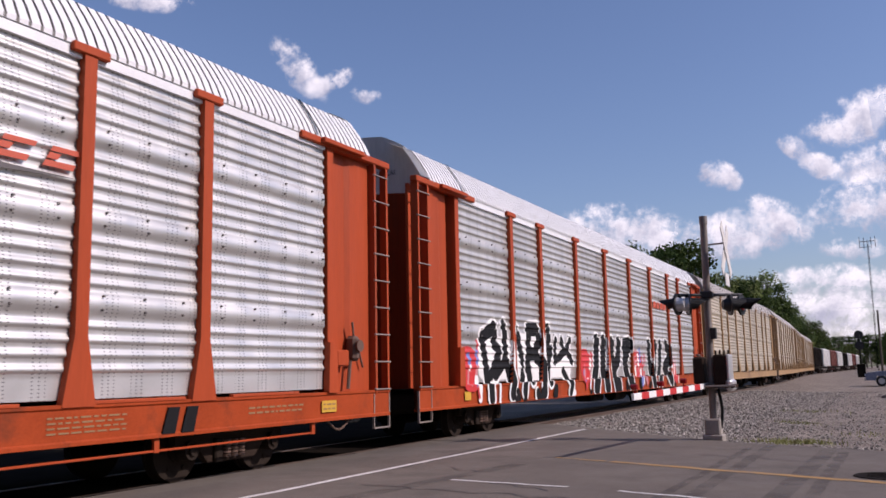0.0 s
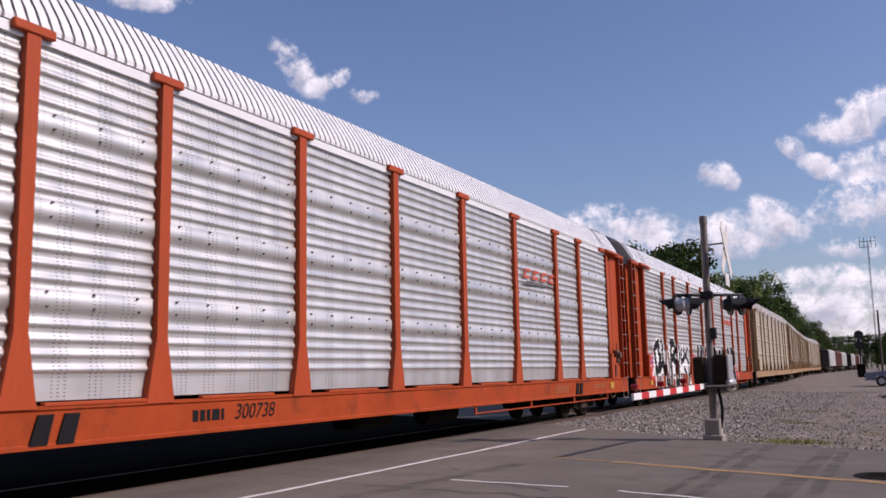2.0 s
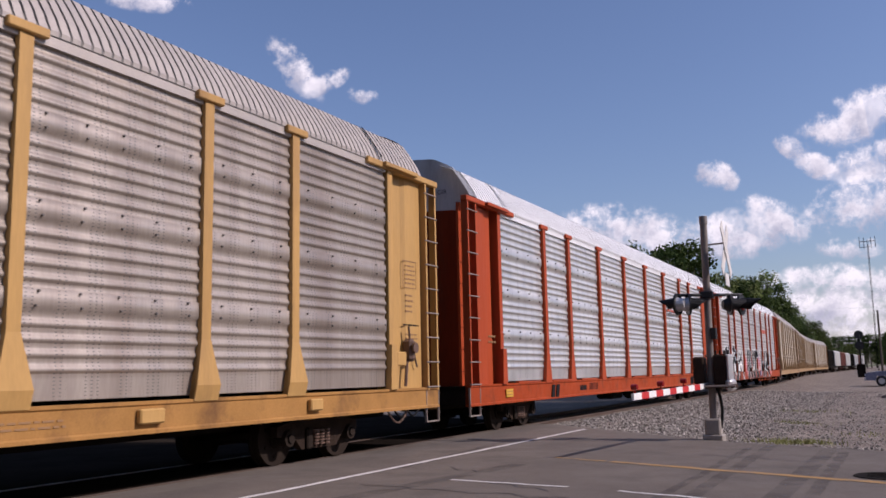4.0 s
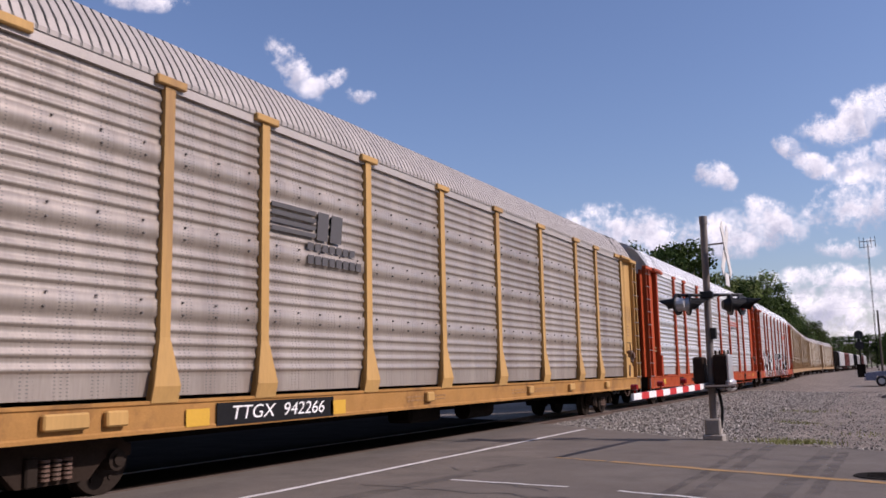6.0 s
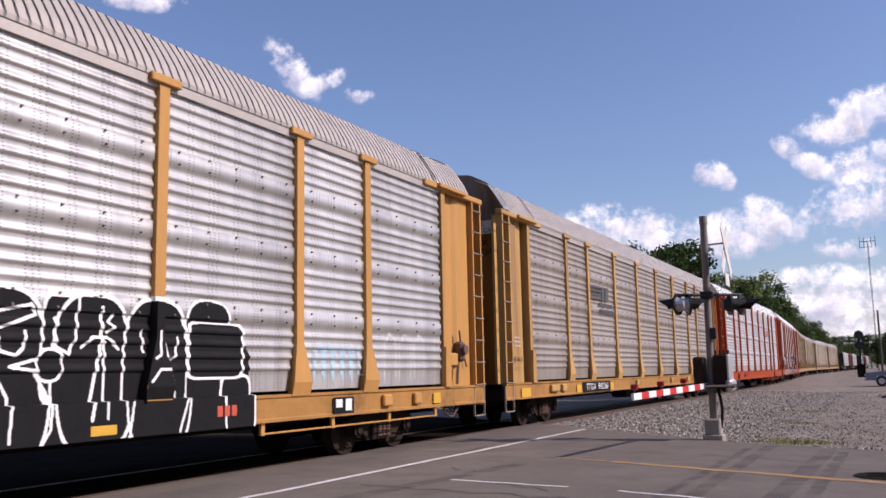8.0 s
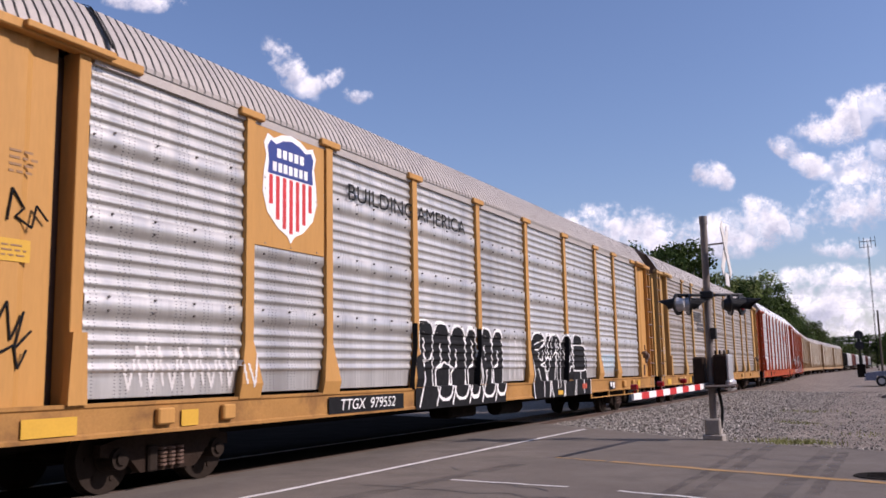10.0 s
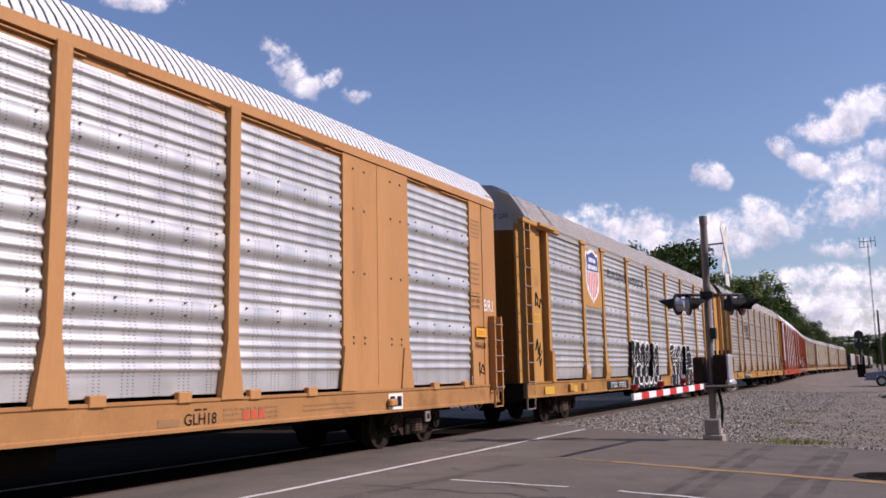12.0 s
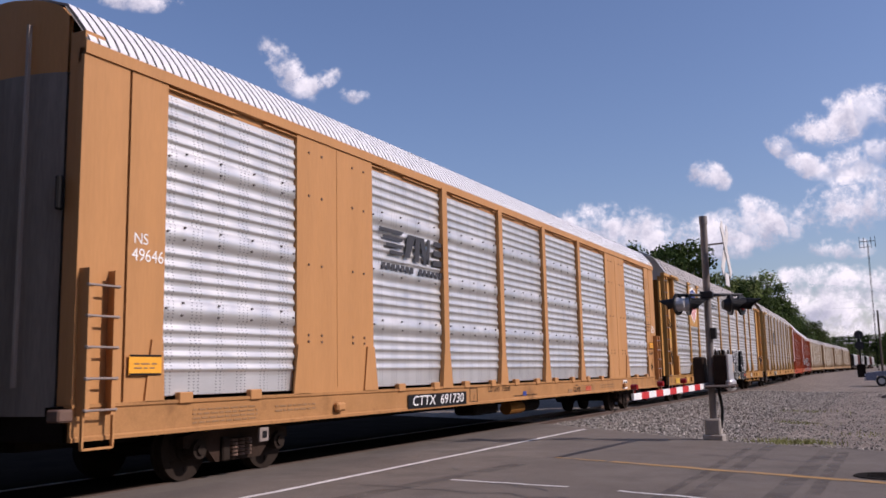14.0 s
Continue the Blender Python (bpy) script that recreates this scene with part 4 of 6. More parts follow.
def decorate_a():
    c = car_a
    plate(c, "number_board", -8.18, -5.45, 0.74, 1.04, M_BLACK)
    lettering("TTGX  942266", 0.19, M_WHITE, c, on_side(1.5015, -6.81, 0.89), shear=0.2, stretch=1.35)
    for y0, y1 in ((-8.75, -8.32), (-5.53, -5.1), (-12.9, -12.3)):
        plate(c, "yellow_plate", y0, y1, 0.76, 0.98, M_SIGN_YELLOW)
    stripes = [[(-7.0, 3.90 - 0.12 * i), (-5.9, 3.90 - 0.12 * i), (-5.85, 3.97 - 0.12 * i), (-7.0, 3.97 - 0.12 * i)] for i in range(4)]
    blocks = [[(-5.85, 3.52), (-5.55, 3.52), (-5.50, 3.98), (-5.80, 3.98)], [(-5.48, 3.52), (-5.15, 3.52), (-5.10, 3.98), (-5.42, 3.98)]]
    words = [[(-6.1 + 0.2 * i, 3.34), (-5.94 + 0.2 * i, 3.34), (-5.93 + 0.2 * i, 3.46), (-6.09 + 0.2 * i, 3.46)] for i in range(7)]
    words += [[(-6.1 + 0.2 * i, 3.12), (-5.94 + 0.2 * i, 3.12), (-5.93 + 0.2 * i, 3.26), (-6.09 + 0.2 * i, 3.26)] for i in range(8)]
    slanted(c, "emblem", stripes + blocks + words, SHEET_X + 0.054, plain("faded_black_paint", (0.07, 0.065, 0.065)), "faded black stripes and blocks")
    lettering("NS 24614", 0.13, M_BLACK, c, on_side(1.386, -12.80, 1.66), stretch=0.85)
    bars(c, -13.1, -12.65, 1.40, 1.50, 2, M_STENCIL, 1.383, 4)
    bars(c, -12.95, -12.6, 1.95, 2.25, 3, M_END_GREY, 1.383, 14)
    for x, z, h, mt, s in ((0.72, 4.90, 0.11, M_BLACK, "EXCESS"), (0.82, 4.75, 0.11, M_BLACK, "HEIGHT CAR"), (0.80, 4.45, 0.15, M_BLACK, "TTGX"), (0.88, 4.23, 0.15, M_BLACK, "942266")):
        lettering(s, h, mt, c, on_tail(x, -13.70, z))
    part("stencil_panel", boxed(0.42, 1.18, -13.695, -13.60, 4.68, 4.99), M_END_GREY, c)
    bm = bmesh.new()
    for y0, y1, z0, z1 in ((12.62, 13.14, 3.50, 3.515), (12.62, 13.14, 2.99, 3.005), (12.62, 12.635, 3.0, 3.5), (13.125, 13.14, 3.0, 3.5)):
        box(bm, 1.383, 1.387, y0, y1, z0, z1)
    part("stencil_frame", bm, M_STENCIL, c)
    bars(c, 12.70, 13.08, 3.04, 3.46, 5, M_STENCIL, 1.383, 21)
    # small fittings along the sill
    for y, w in ((-10.6, 0.30), (-9.9, 0.16), (-2.2, 0.14), (3.1, 0.14), (6.2, 0.2), (9.6, 0.16)):
        part("sill_bracket", boxed(1.47, 1.56, y - w, y + w, 0.84, 1.02, bevel=0.02), M_BUFF, c)
    bars(c, 12.7, 13.0, 2.5, 2.9, 4, M_STENCIL, 1.383, 22)
    bars(c, 12.6, 13.2, 2.25, 2.33, 1, M_BLACK, 1.383, 23)
    bars(c, 12.7, 13.15, 1.85, 2.15, 4, M_STENCIL, 1.383, 24)
    bars(c, -3.0, -1.4, 0.85, 0.98, 2, M_STENCIL, 1.474, 25)
    bars(c, 2.0, 5.0, 0.85, 0.98, 2, M_STENCIL, 1.474, 26)


def ovals(items, fill, rim, p=2.6):
    return [("oval", y, z, ry, rz, q if q else p, fill, rim) for y, z, ry, rz, q in items]


def lines(pts, fill, r=0.018):
    return [("bar", *a, *b, r, fill, 0) for a, b in zip(pts, pts[1:])]


def decorate_z():
    c = car_z
    mats = [M_BLACK, M_WHITE, M_GREY_SPRAY, M_PALE_BLUE]
    big = ovals([(3.85, 1.25, 2.32, 0.62, 9)], 1, 0) + ovals([(2.20, 1.40, 0.62, 0.98, 3), (2.98, 1.75, 0.26, 0.62, 6), (3.42, 1.45, 0.56, 0.92, 3), (4.40, 1.40, 0.55, 0.98, 3), (5.32, 2.05, 0.44, 0.36, 0)], 1, 2)
    big += ovals([(5.90, 1.00, 0.32, 0.42, 5), (5.49, 1.73, 0.56, 0.38, 9), (2.85, 1.54, 0.18, 0.19, 0)], 1, 2)
    big += lines([(2.0, 2.05), (2.58, 2.18), (2.66, 2.08), (2.22, 1.92), (2.0, 1.92)], 2) + lines([(2.2, 1.85), (2.25, 1.68), (2.42, 1.64), (2.52, 1.72), (2.54, 1.9)], 2) + lines([(2.67, 1.6), (2.36, 1.52), (2.67, 1.48)], 2)
    big += lines([(2.2, 1.45), (2.36, 1.2), (2.33, 0.75)], 2) + lines([(2.66, 1.47), (2.85, 1.2), (2.82, 0.85), (2.72, 0.7)], 2) + lines([(3.2, 2.3), (3.18, 1.85), (3.08, 1.66), (2.92, 1.75), (2.9, 2.05)], 2)
    big += lines([(3.53, 2.2), (3.54, 1.8), (3.37, 0.93)], 2, 0.024) + lines([(3.58, 1.8), (3.60, 0.93)], 2) + lines([(3.27, 1.74), (3.42, 1.86), (3.62, 1.86), (3.80, 1.73)], 2) + lines([(3.70, 2.12), (3.63, 2.04), (3.72, 1.98), (3.62, 1.92)], 2)
    big += lines([(4.14, 1.95), (4.18, 1.70)], 2) + lines([(4.40, 1.95), (4.38, 1.66), (4.30, 1.62)], 2) + lines([(4.47, 1.95), (4.50, 1.65), (4.60, 1.58), (4.72, 1.66), (4.76, 1.88)], 2) + lines([(4.22, 1.34), (4.36, 1.48), (4.56, 1.49), (4.70, 1.36), (4.74, 1.15)], 2)
    big += lines([(3.98, 1.1), (3.92, 0.70)], 2) + lines([(4.88, 1.1), (4.74, 0.72)], 2) + lines([(5.60, 1.33), (5.58, 1.05)], 2)
    spray(c, "graffiti", big, (1.5, 6.4, 0.70, 2.5), mats, TRUE_POSTS, "black bubble graffiti with white outlines", step=0.012)
    for p in (TRUE_POSTS[2], TRUE_POSTS[3], TRUE_POSTS[5]):
        edge = [(p - 0.096, 2.32), (p - 0.088, 2.32), (p - 0.088, 1.88), (p - 0.226, 1.28), (p - 0.226, 1.08), (p - 0.234, 1.08), (p - 0.234, 1.28), (p - 0.096, 1.88)]
        part("graffiti_edge", prism(bmesh.new(), edge, "x", 1.44, 1.545), M_BLACK, c)
    plate(c, "yellow_plate", 3.35, 3.72, 0.75, 0.86, M_SIGN_YELLOW, 1.5075)
    for y in (5.42, 5.56, 5.70):
        plate(c, "logo_bar", y, y + 0.10, 0.86, 1.0, M_LOGO_RED, 1.5075)
    row = ovals([(-2.35, 1.15, 2.15, 0.62, 9)], 1, 0)
    row += ovals([(-3.95, 2.02, 0.36, 0.42, 0), (-3.25, 1.62, 0.40, 0.80, 3), (-2.50, 1.60, 0.40, 0.78, 3), (-1.85, 1.60, 0.30, 0.78, 3), (-1.12, 1.60, 0.42, 0.78, 3), (-0.42, 1.60, 0.33, 0.76, 3)], 1, 2)
    for k, y in enumerate((-4.3, -3.6, -2.9, -2.1, -1.45, -0.75)):
        row += lines([(y + 0.3, 2.05 - 0.1 * (k % 3)), (y + 0.34, 1.55), (y + 0.1, 1.38 + 0.1 * (k % 2)), (y + 0.12, 1.1), (y - 0.04, 0.76)], 2, 0.022)
    row += lines([(-3.5, 1.42), (-3.1, 1.6), (-2.7, 1.45)], 2)
    row += lines([(0.30, 1.2), (0.35, 2.2)], 3, 0.03) + lines([(0.62, 1.2), (0.68, 2.2), (0.92, 1.3)], 3, 0.03) + lines([(1.05, 2.1), (1.1, 1.2)], 3, 0.03)
    spray(c, "graffiti", row, (-4.7, 1.35, 0.70, 2.5), mats, TRUE_POSTS, "black graffiti letters with white outlines")
    tag = []
    for k in range(7):
        y = -11.5 + 0.36 * k
        tag += lines([(y, 1.55 + 0.25 * (k % 2)), (y + 0.1, 1.25), (y + 0.22, 1.75), (y + 0.3, 1.3)], 3, 0.02)
    spray(c, "graffiti", tag, (-11.9, -8.5, 1.17, 2.1), mats, TRUE_POSTS, "thin white scribbled graffiti")
    pale = []
    for k in range(5):
        y = 7.75 + 0.27 * k
        pale += lines([(y, 1.3), (y + 0.02, 1.75), (y + 0.2, 1.85), (y + 0.22, 1.4)], 4, 0.03)
    for k in range(3):
        y = 9.9 + 0.55 * k
        pale += lines([(y, 1.3), (y, 1.95), (y + 0.2, 2.1), (y + 0.4, 1.95), (y + 0.4, 1.3)], 3, 0.018)
    spray(c, "graffiti", pale, (7.4, 11.9, 1.17, 2.2), mats, TRUE_POSTS, "faint pale blue and grey spray letters")
    # shield on a painted plate
    y0, y1 = TRUE_POSTS[0] + 0.12, TRUE_POSTS[1] - 0.12
    part("shield_plate", boxed(1.40, 1.452, y0, y1, 3.27, 5.10), M_TAN, c, "yellow painted plate")

    def shield(grow):
        m, cz = (y0 + y1) / 2 - 0.02, 4.25
        half = [(0.0, 0.74), (0.22, 0.70), (0.38, 0.62), (0.52, 0.66), (0.60, 0.52), (0.55, 0.36), (0.60, 0.12), (0.62, -0.15), (0.52, -0.42), (0.28, -0.62), (0.08, -0.70), (0.0, -0.80)]
        pts = [(y, z) for y, z in half] + [(-y, z) for y, z in half[-2:0:-1]]
        return [(m + y * (1 + grow), cz + z * (1 + grow)) for y, z in pts]
    slanted(c, "shield_rim", [shield(0.10)], 1.453, M_WHITE, "white rim")
    slanted(c, "shield", [shield(0.0)], 1.456, M_WHITE, "shield with blue top and red stripes")
    m = (y0 + y1) / 2 - 0.02
    slanted(c, "shield_top", [[(m - 0.57, 4.38), (m + 0.57, 4.38), (m + 0.545, 4.60), (m + 0.58, 4.78), (m + 0.51, 4.89), (m + 0.37, 4.85), (m + 0.21, 4.93), (m, 4.97), (m - 0.21, 4.93), (m - 0.37, 4.85), (m - 0.51, 4.89), (m - 0.58, 4.78), (m - 0.545, 4.60)]], 1.460, M_BLUE)
    for i, (lo, k) in enumerate(zip((3.92, 3.70, 3.58, 3.52, 3.58, 3.70, 3.92), range(7))):
        y = m - 0.54 + 0.165 * k
        slanted(c, "shield_stripe", [[(y, lo), (y + 0.085, lo), (y + 0.085, 4.36), (y, 4.36)]], 1.460, M_RED)
    for z, w in ((4.72, 0.36), (4.50, 0.46)):
        n = 5 if w < 0.4 else 7
        blocks = [[(m - w + 2 * w * i / n, z - 0.07), (m - w + 2 * w * (i + 0.7) / n, z - 0.07), (m - w + 2 * w * (i + 0.7) / n, z + 0.07), (m - w + 2 * w * i / n, z + 0.07)] for i in range(n)]
        slanted(c, "shield_word", blocks, 1.463, M_WHITE)
    lettering("BUILDING", 0.30, M_BLACK, c, on_side(SHEET_X + 0.055, -5.55, 4.46), stretch=1.25)
    lettering("AMERICA", 0.30, M_BLACK, c, on_side(SHEET_X + 0.055, -3.15, 4.46), stretch=1.25)
    plate(c, "number_board", -7.35, -4.95, 0.76, 1.03, M_BLACK)
    lettering("TTGX  979552", 0.18, M_WHITE, c, on_side(1.5015, -6.15, 0.89), shear=0.2, stretch=1.15)
    for y0, y1 in ((-12.9, -12.2), (-10.6, -10.3)):
        plate(c, "yellow_plate", y0, y1, 0.78, 0.98, M_SIGN_YELLOW)
    plate(c, "yellow_plate", 11.6, 11.9, 0.80, 1.0, M_SIGN_YELLOW)
    plate(c, "yellow_plate", -13.2, -12.8, 2.62, 2.86, M_SIGN_YELLOW, 1.383)
    bars(c, -13.15, -12.85, 2.66, 2.82, 3, M_STENCIL, 1.3895, 31)
    bars(c, -13.1, -12.75, 3.55, 3.85, 4, M_STENCIL, 1.383, 32)
    plate(c, "data_board", 8.15, 8.75, 0.76, 1.02, M_BLACK)
    plate(c, "data_board", 8.22, 8.40, 0.86, 0.99, M_WHITE, 1.4995)
    plate(c, "data_board", 8.5, 8.68, 0.80, 0.99, M_WHITE, 1.4995)
    for s, x, z, h in (("EXCESS HEIGHT CAR", 0.32, 5.36, 0.13), ("TTGX", 0.25, 4.86, 0.16), ("979552", 0.32, 4.66, 0.16)):
        lettering(s, h, M_BLACK, c, on_tail(x, -13.70, z), stretch=0.75)
    for y, w in ((-10.9, 0.14), (-9.75, 0.12), (9.8, 0.14), (10.9, 0.12)):
        part("sill_bracket", boxed(1.47, 1.56, y - w, y + w, 0.82, 1.02, bevel=0.02), M_TAN, c)
    bm = bmesh.new()
    for pts in ([(-13.1, 3.05), (-13.05, 3.4), (-12.9, 3.2), (-13.0, 3.1), (-12.8, 3.0), (-12.75, 3.25), (-12.6, 3.1)], [(-13.2, 1.9), (-13.05, 2.2), (-13.0, 1.8), (-12.85, 2.1), (-12.95, 1.7), (-12.75, 1.9)], [(-13.15, 1.65), (-12.95, 1.75), (-12.9, 1.5), (-12.8, 1.7)]):
        for a, b in zip(pts, pts[1:]):
            rod(bm, (1.395, *a), (1.395, *b), 0.014, 5)
    part("graffiti_tag", bm, M_BLACK, c, "thin black marker graffiti")


def decorate_c():
    c = car_c
    mats = [M_BLACK, M_WHITE, M_RED, plain("pink_spray", (0.55, 0.22, 0.24)), plain("blue_spray", (0.15, 0.2, 0.5))]
    rnd = random.Random(5)
    sh = ovals([(-11.75, 1.45, 0.42, 0.48, 3), (-3.8, 1.5, 0.62, 0.50, 2.2), (2.1, 1.55, 0.72, 0.45, 2.2), (7.9, 1.2, 0.5, 0.4, 2.2)], 3, 0)
    for k in range(64):
        y = rnd.choice((-11.7, -11.5, -4.2, -3.8, -3.4, 1.9, 2.4, 2.8, 7.9)) + rnd.uniform(-0.5, 0.5)
        z = rnd.uniform(0.8, 1.7)
        sh.append(("bar", y, z, y + rnd.uniform(-0.08, 0.08), z + rnd.uniform(0.1, 0.4), rnd.uniform(0.04, 0.10), rnd.choice((3, 3, 4, 4, 5, 2)), 0))
    # three words in tall strokes, each stroke black with a white edge
    first = ([(-10.97, 2.15), (-10.33, 2.40)], [(-11.02, 2.15), (-10.89, 1.78), (-10.73, 1.2), (-10.7, 0.8)], [(-10.33, 2.40), (-10.36, 2.04), (-10.05, 1.83), (-10.51, 1.32)],
             [(-9.78, 2.45), (-9.70, 1.97), (-9.67, 1.66), (-9.37, 1.13), (-9.5, 0.85)], [(-9.67, 1.66), (-10.25, 1.32)], [(-9.03, 2.38), (-8.77, 1.94), (-8.56, 1.48), (-8.72, 0.9)])
    middle = ([(-8.22, 2.41), (-8.21, 1.85), (-8.31, 1.48)], [(-8.22, 2.41), (-7.63, 2.43), (-7.51, 2.1), (-7.83, 1.81), (-8.22, 1.81)], [(-7.83, 1.81), (-7.32, 1.53), (-7.36, 0.85)],
              [(-8.3, 1.62), (-8.15, 1.2)], [(-6.8, 2.46), (-6.79, 1.87), (-6.87, 1.14)], [(-6.8, 1.82), (-6.43, 1.92)])
    small = ([(-6.25, 2.18), (-6.31, 1.63)], [(-5.8, 2.19), (-5.52, 1.89), (-6.16, 1.68)], [(-5.08, 2.21), (-5.36, 1.94), (-4.91, 1.63)], [(-5.66, 1.37), (-5.15, 1.01), (-5.35, 0.76)])
    second = ([(-2.56, 2.21), (-2.63, 1.47), (-2.91, 0.85)], [(-1.83, 2.22), (-1.95, 1.46), (-1.75, 0.82)], [(-0.9, 2.18), (-1.02, 1.46), (-0.7, 0.8)], [(-0.13, 2.2), (-0.2, 1.77), (-0.83, 1.34), (-0.47, 0.85)],
              [(0.55, 2.15), (1.16, 2.22), (0.57, 1.65), (0.75, 1.33), (1.13, 0.82)])
    third = ([(3.91, 2.24), (3.92, 1.66), (4.31, 0.82)], [(4.93, 2.26), (4.6, 1.45)], [(5.7, 2.28), (5.5, 1.44), (5.21, 0.87)], [(6.66, 2.3), (7.56, 1.89), (6.29, 1.44), (7.14, 0.91)])
    for y0, y1, z0, z1 in ((-11.2, -9.3, 1.2, 2.2), (-9.2, -7.2, 1.15, 2.3), (-6.9, -5.0, 1.2, 2.0)):
        sh.append(("oval", (y0 + y1) / 2, (z0 + z1) / 2, (y1 - y0) / 2, (z1 - z0) / 2, 6, 2, 0))
    for strokes, r in ((first, 0.15), (middle, 0.17), (small, 0.12), (second, 0.27), (third, 0.26)):
        for grow, ink in ((0.075, 2), (0.0, 1)):
            for pts in strokes:
                sh += lines(pts, ink, r + grow)
    for k in range(22):
        y = rnd.uniform(-10.9, 7.8)
        sh.append(("bar", y, rnd.uniform(0.75, 1.05), y + rnd.uniform(-0.1, 0.15), 0.70, rnd.uniform(0.03, 0.16), rnd.choice((2, 1, 1)), 0))
    spray(c, "graffiti", sh, (-12.1, 9.2, 0.68, 2.72), mats, TRUE_POSTS, "black and white graffiti letters over red spray", step=0.018, kicked=False)
    blocks = [[(4.8 + 0.55 * i, 3.70), (5.2 + 0.55 * i, 3.70), (5.3 + 0.55 * i, 3.95), (4.9 + 0.55 * i, 3.95)] for i in range(4)]
    slanted(c, "emblem", blocks, SHEET_X + 0.054, M_LOGO_RED, "faded red emblem blocks")
    plate(c, "yellow_plate", -12.1, -11.8, 0.80, 0.98, M_SIGN_YELLOW)
    lettering("EXCESS HEIGHT CAR", 0.11, M_BLACK, c, on_tail(0.30, -13.70, 5.42), stretch=0.75)


def decorate_y():
    c = car_y
    plate(c, "number_board", -6.00, -3.52, 0.73, 0.99, M_BLACK)
    lettering("CTTX  691730", 0.19, M_WHITE, c, on_side(1.5015, -4.76, 0.86), shear=0.15, stretch=1.35)
    dark = plain("black_emblem_paint", (0.03, 0.03, 0.035))
    em = [[(-6.9 + 0.12 * i, 3.95 - 0.13 * i), (-6.1, 3.95 - 0.13 * i), (-6.02, 4.02 - 0.13 * i), (-6.9 + 0.12 * i, 4.02 - 0.13 * i)] for i in range(4)]
    em += [[(-6.0, 3.55), (-5.80, 3.55), (-5.55, 4.0), (-5.85, 4.0)], [(-5.6, 3.5), (-5.42, 3.5), (-5.36, 4.0), (-5.54, 4.0)], [(-5.4, 4.0), (-5.2, 4.0), (-5.05, 3.5), (-5.22, 3.5)], [(-5.12, 3.5), (-5.0, 3.5), (-4.95, 4.0), (-5.06, 4.0)], [(-4.85, 3.5), (-4.45, 3.5), (-4.42, 3.62), (-4.82, 3.62)], [(-4.82, 3.7), (-4.45, 3.7), (-4.42, 3.82), (-4.80, 3.82)], [(-4.80, 3.9), (-4.45, 3.9), (-4.40, 4.0), (-4.78, 4.0)]]
    em += [[(-6.85 + 0.175 * i, 3.26), (-6.72 + 0.175 * i, 3.26), (-6.70 + 0.175 * i, 3.38), (-6.83 + 0.175 * i, 3.38)] for i in range(14) if i != 7]
    slanted(c, "emblem", em, SHEET_X + 0.054, dark, "black striped emblem")
    lettering("NS", 0.14, M_WHITE, c, on_side(1.467, -12.54, 3.06))
    lettering("49646", 0.16, M_WHITE, c, on_side(1.467, -12.42, 2.86), stretch=0.95)
    for y in (-12.45, 12.55):
        plate(c, "orange_plate", y - 0.26, y + 0.26, 1.42 if y < 0 else 2.12, 1.66 if y < 0 else 2.36, plain("orange_sign", (0.80, 0.36, 0.02)), 1.495)
        for z in ((1.43, 1.65) if y < 0 else (2.13, 2.35)):
            plate(c, "plate_border", y - 0.255, y + 0.255, z - 0.012, z + 0.012, M_BLACK, 1.4985)
        bars(c, y - 0.18, y + 0.18, (1.42 if y < 0 else 2.12) + 0.06, (1.66 if y < 0 else 2.36) - 0.08, 2, M_STENCIL, 1.5015, 42)
    lettering("BR1", 0.27, M_WHITE, c, on_side(1.467, 13.06, 2.84), stretch=0.9)
    lettering("FB-654", 0.14, M_BLACK, c, on_side(1.467, 12.56, 1.95))
    lettering("GLH18", 0.15, M_BLACK, c, on_side(1.478, 3.77, 0.84))
    bars(c, 3.66, 3.88, 0.94, 1.0, 1, M_BLACK, 1.476, 5)
    for y in (4.60, 4.77, 4.94):
        plate(c, "logo_bar", y, y + 0.13, 0.79, 0.92, M_LOGO_RED, 1.473)
    plate(c, "patch", 3.02, 3.38, 0.775, 0.87, M_STENCIL, 1.473)
    lettering("LD LMT  72000", 0.105, M_BLACK, c, on_side(1.478, -1.72, 0.985), stretch=1.35)
    for y0, y1, z0, z1 in ((-3.30, -2.92, 1.035, 1.05), (-3.30, -2.92, 0.755, 0.77), (-3.30, -3.285, 0.755, 1.05), (-2.935, -2.92, 0.755, 1.05)):
        plate(c, "stencil_frame", y0, y1, z0, z1, M_BLACK, 1.4725)
    lettering("J", 0.12, M_BLACK, c, on_side(1.478, -3.11, 0.85), shear=0.2)
    bars(c, -3.22, -3.0, 0.95, 1.01, 1, M_STENCIL, 1.474, 44)
    bars(c, -0.9, 0.6, 0.78, 0.84, 1, M_BLACK, 1.474, 43)
    plate(c, "blue_plate", -0.3, -0.08, 0.80, 0.90, M_BLUE, 1.4745)
    for y0, y1, z0, z1, r, k in ((-11.6, -10.3, 0.78, 1.0, 4, 51), (-9.9, -8.9, 0.85, 0.98, 2, 52), (4.2, 5.4, 0.78, 0.98, 3, 53), (6.0, 7.5, 0.82, 0.96, 2, 54)):
        bars(c, y0, y1, z0, z1, r, M_STENCIL, 1.474, k)
    for y0, z0, z1, k in ((12.2, 4.3, 4.75, 61), (12.15, 3.25, 3.80, 62)):
        bars(c, y0, y0 + 0.45, z0, z1, 5, M_STENCIL, 1.463, k)
    plate(c, "stencil_rule", 12.08, 12.6, 3.01, 3.03, M_BLACK, 1.463)
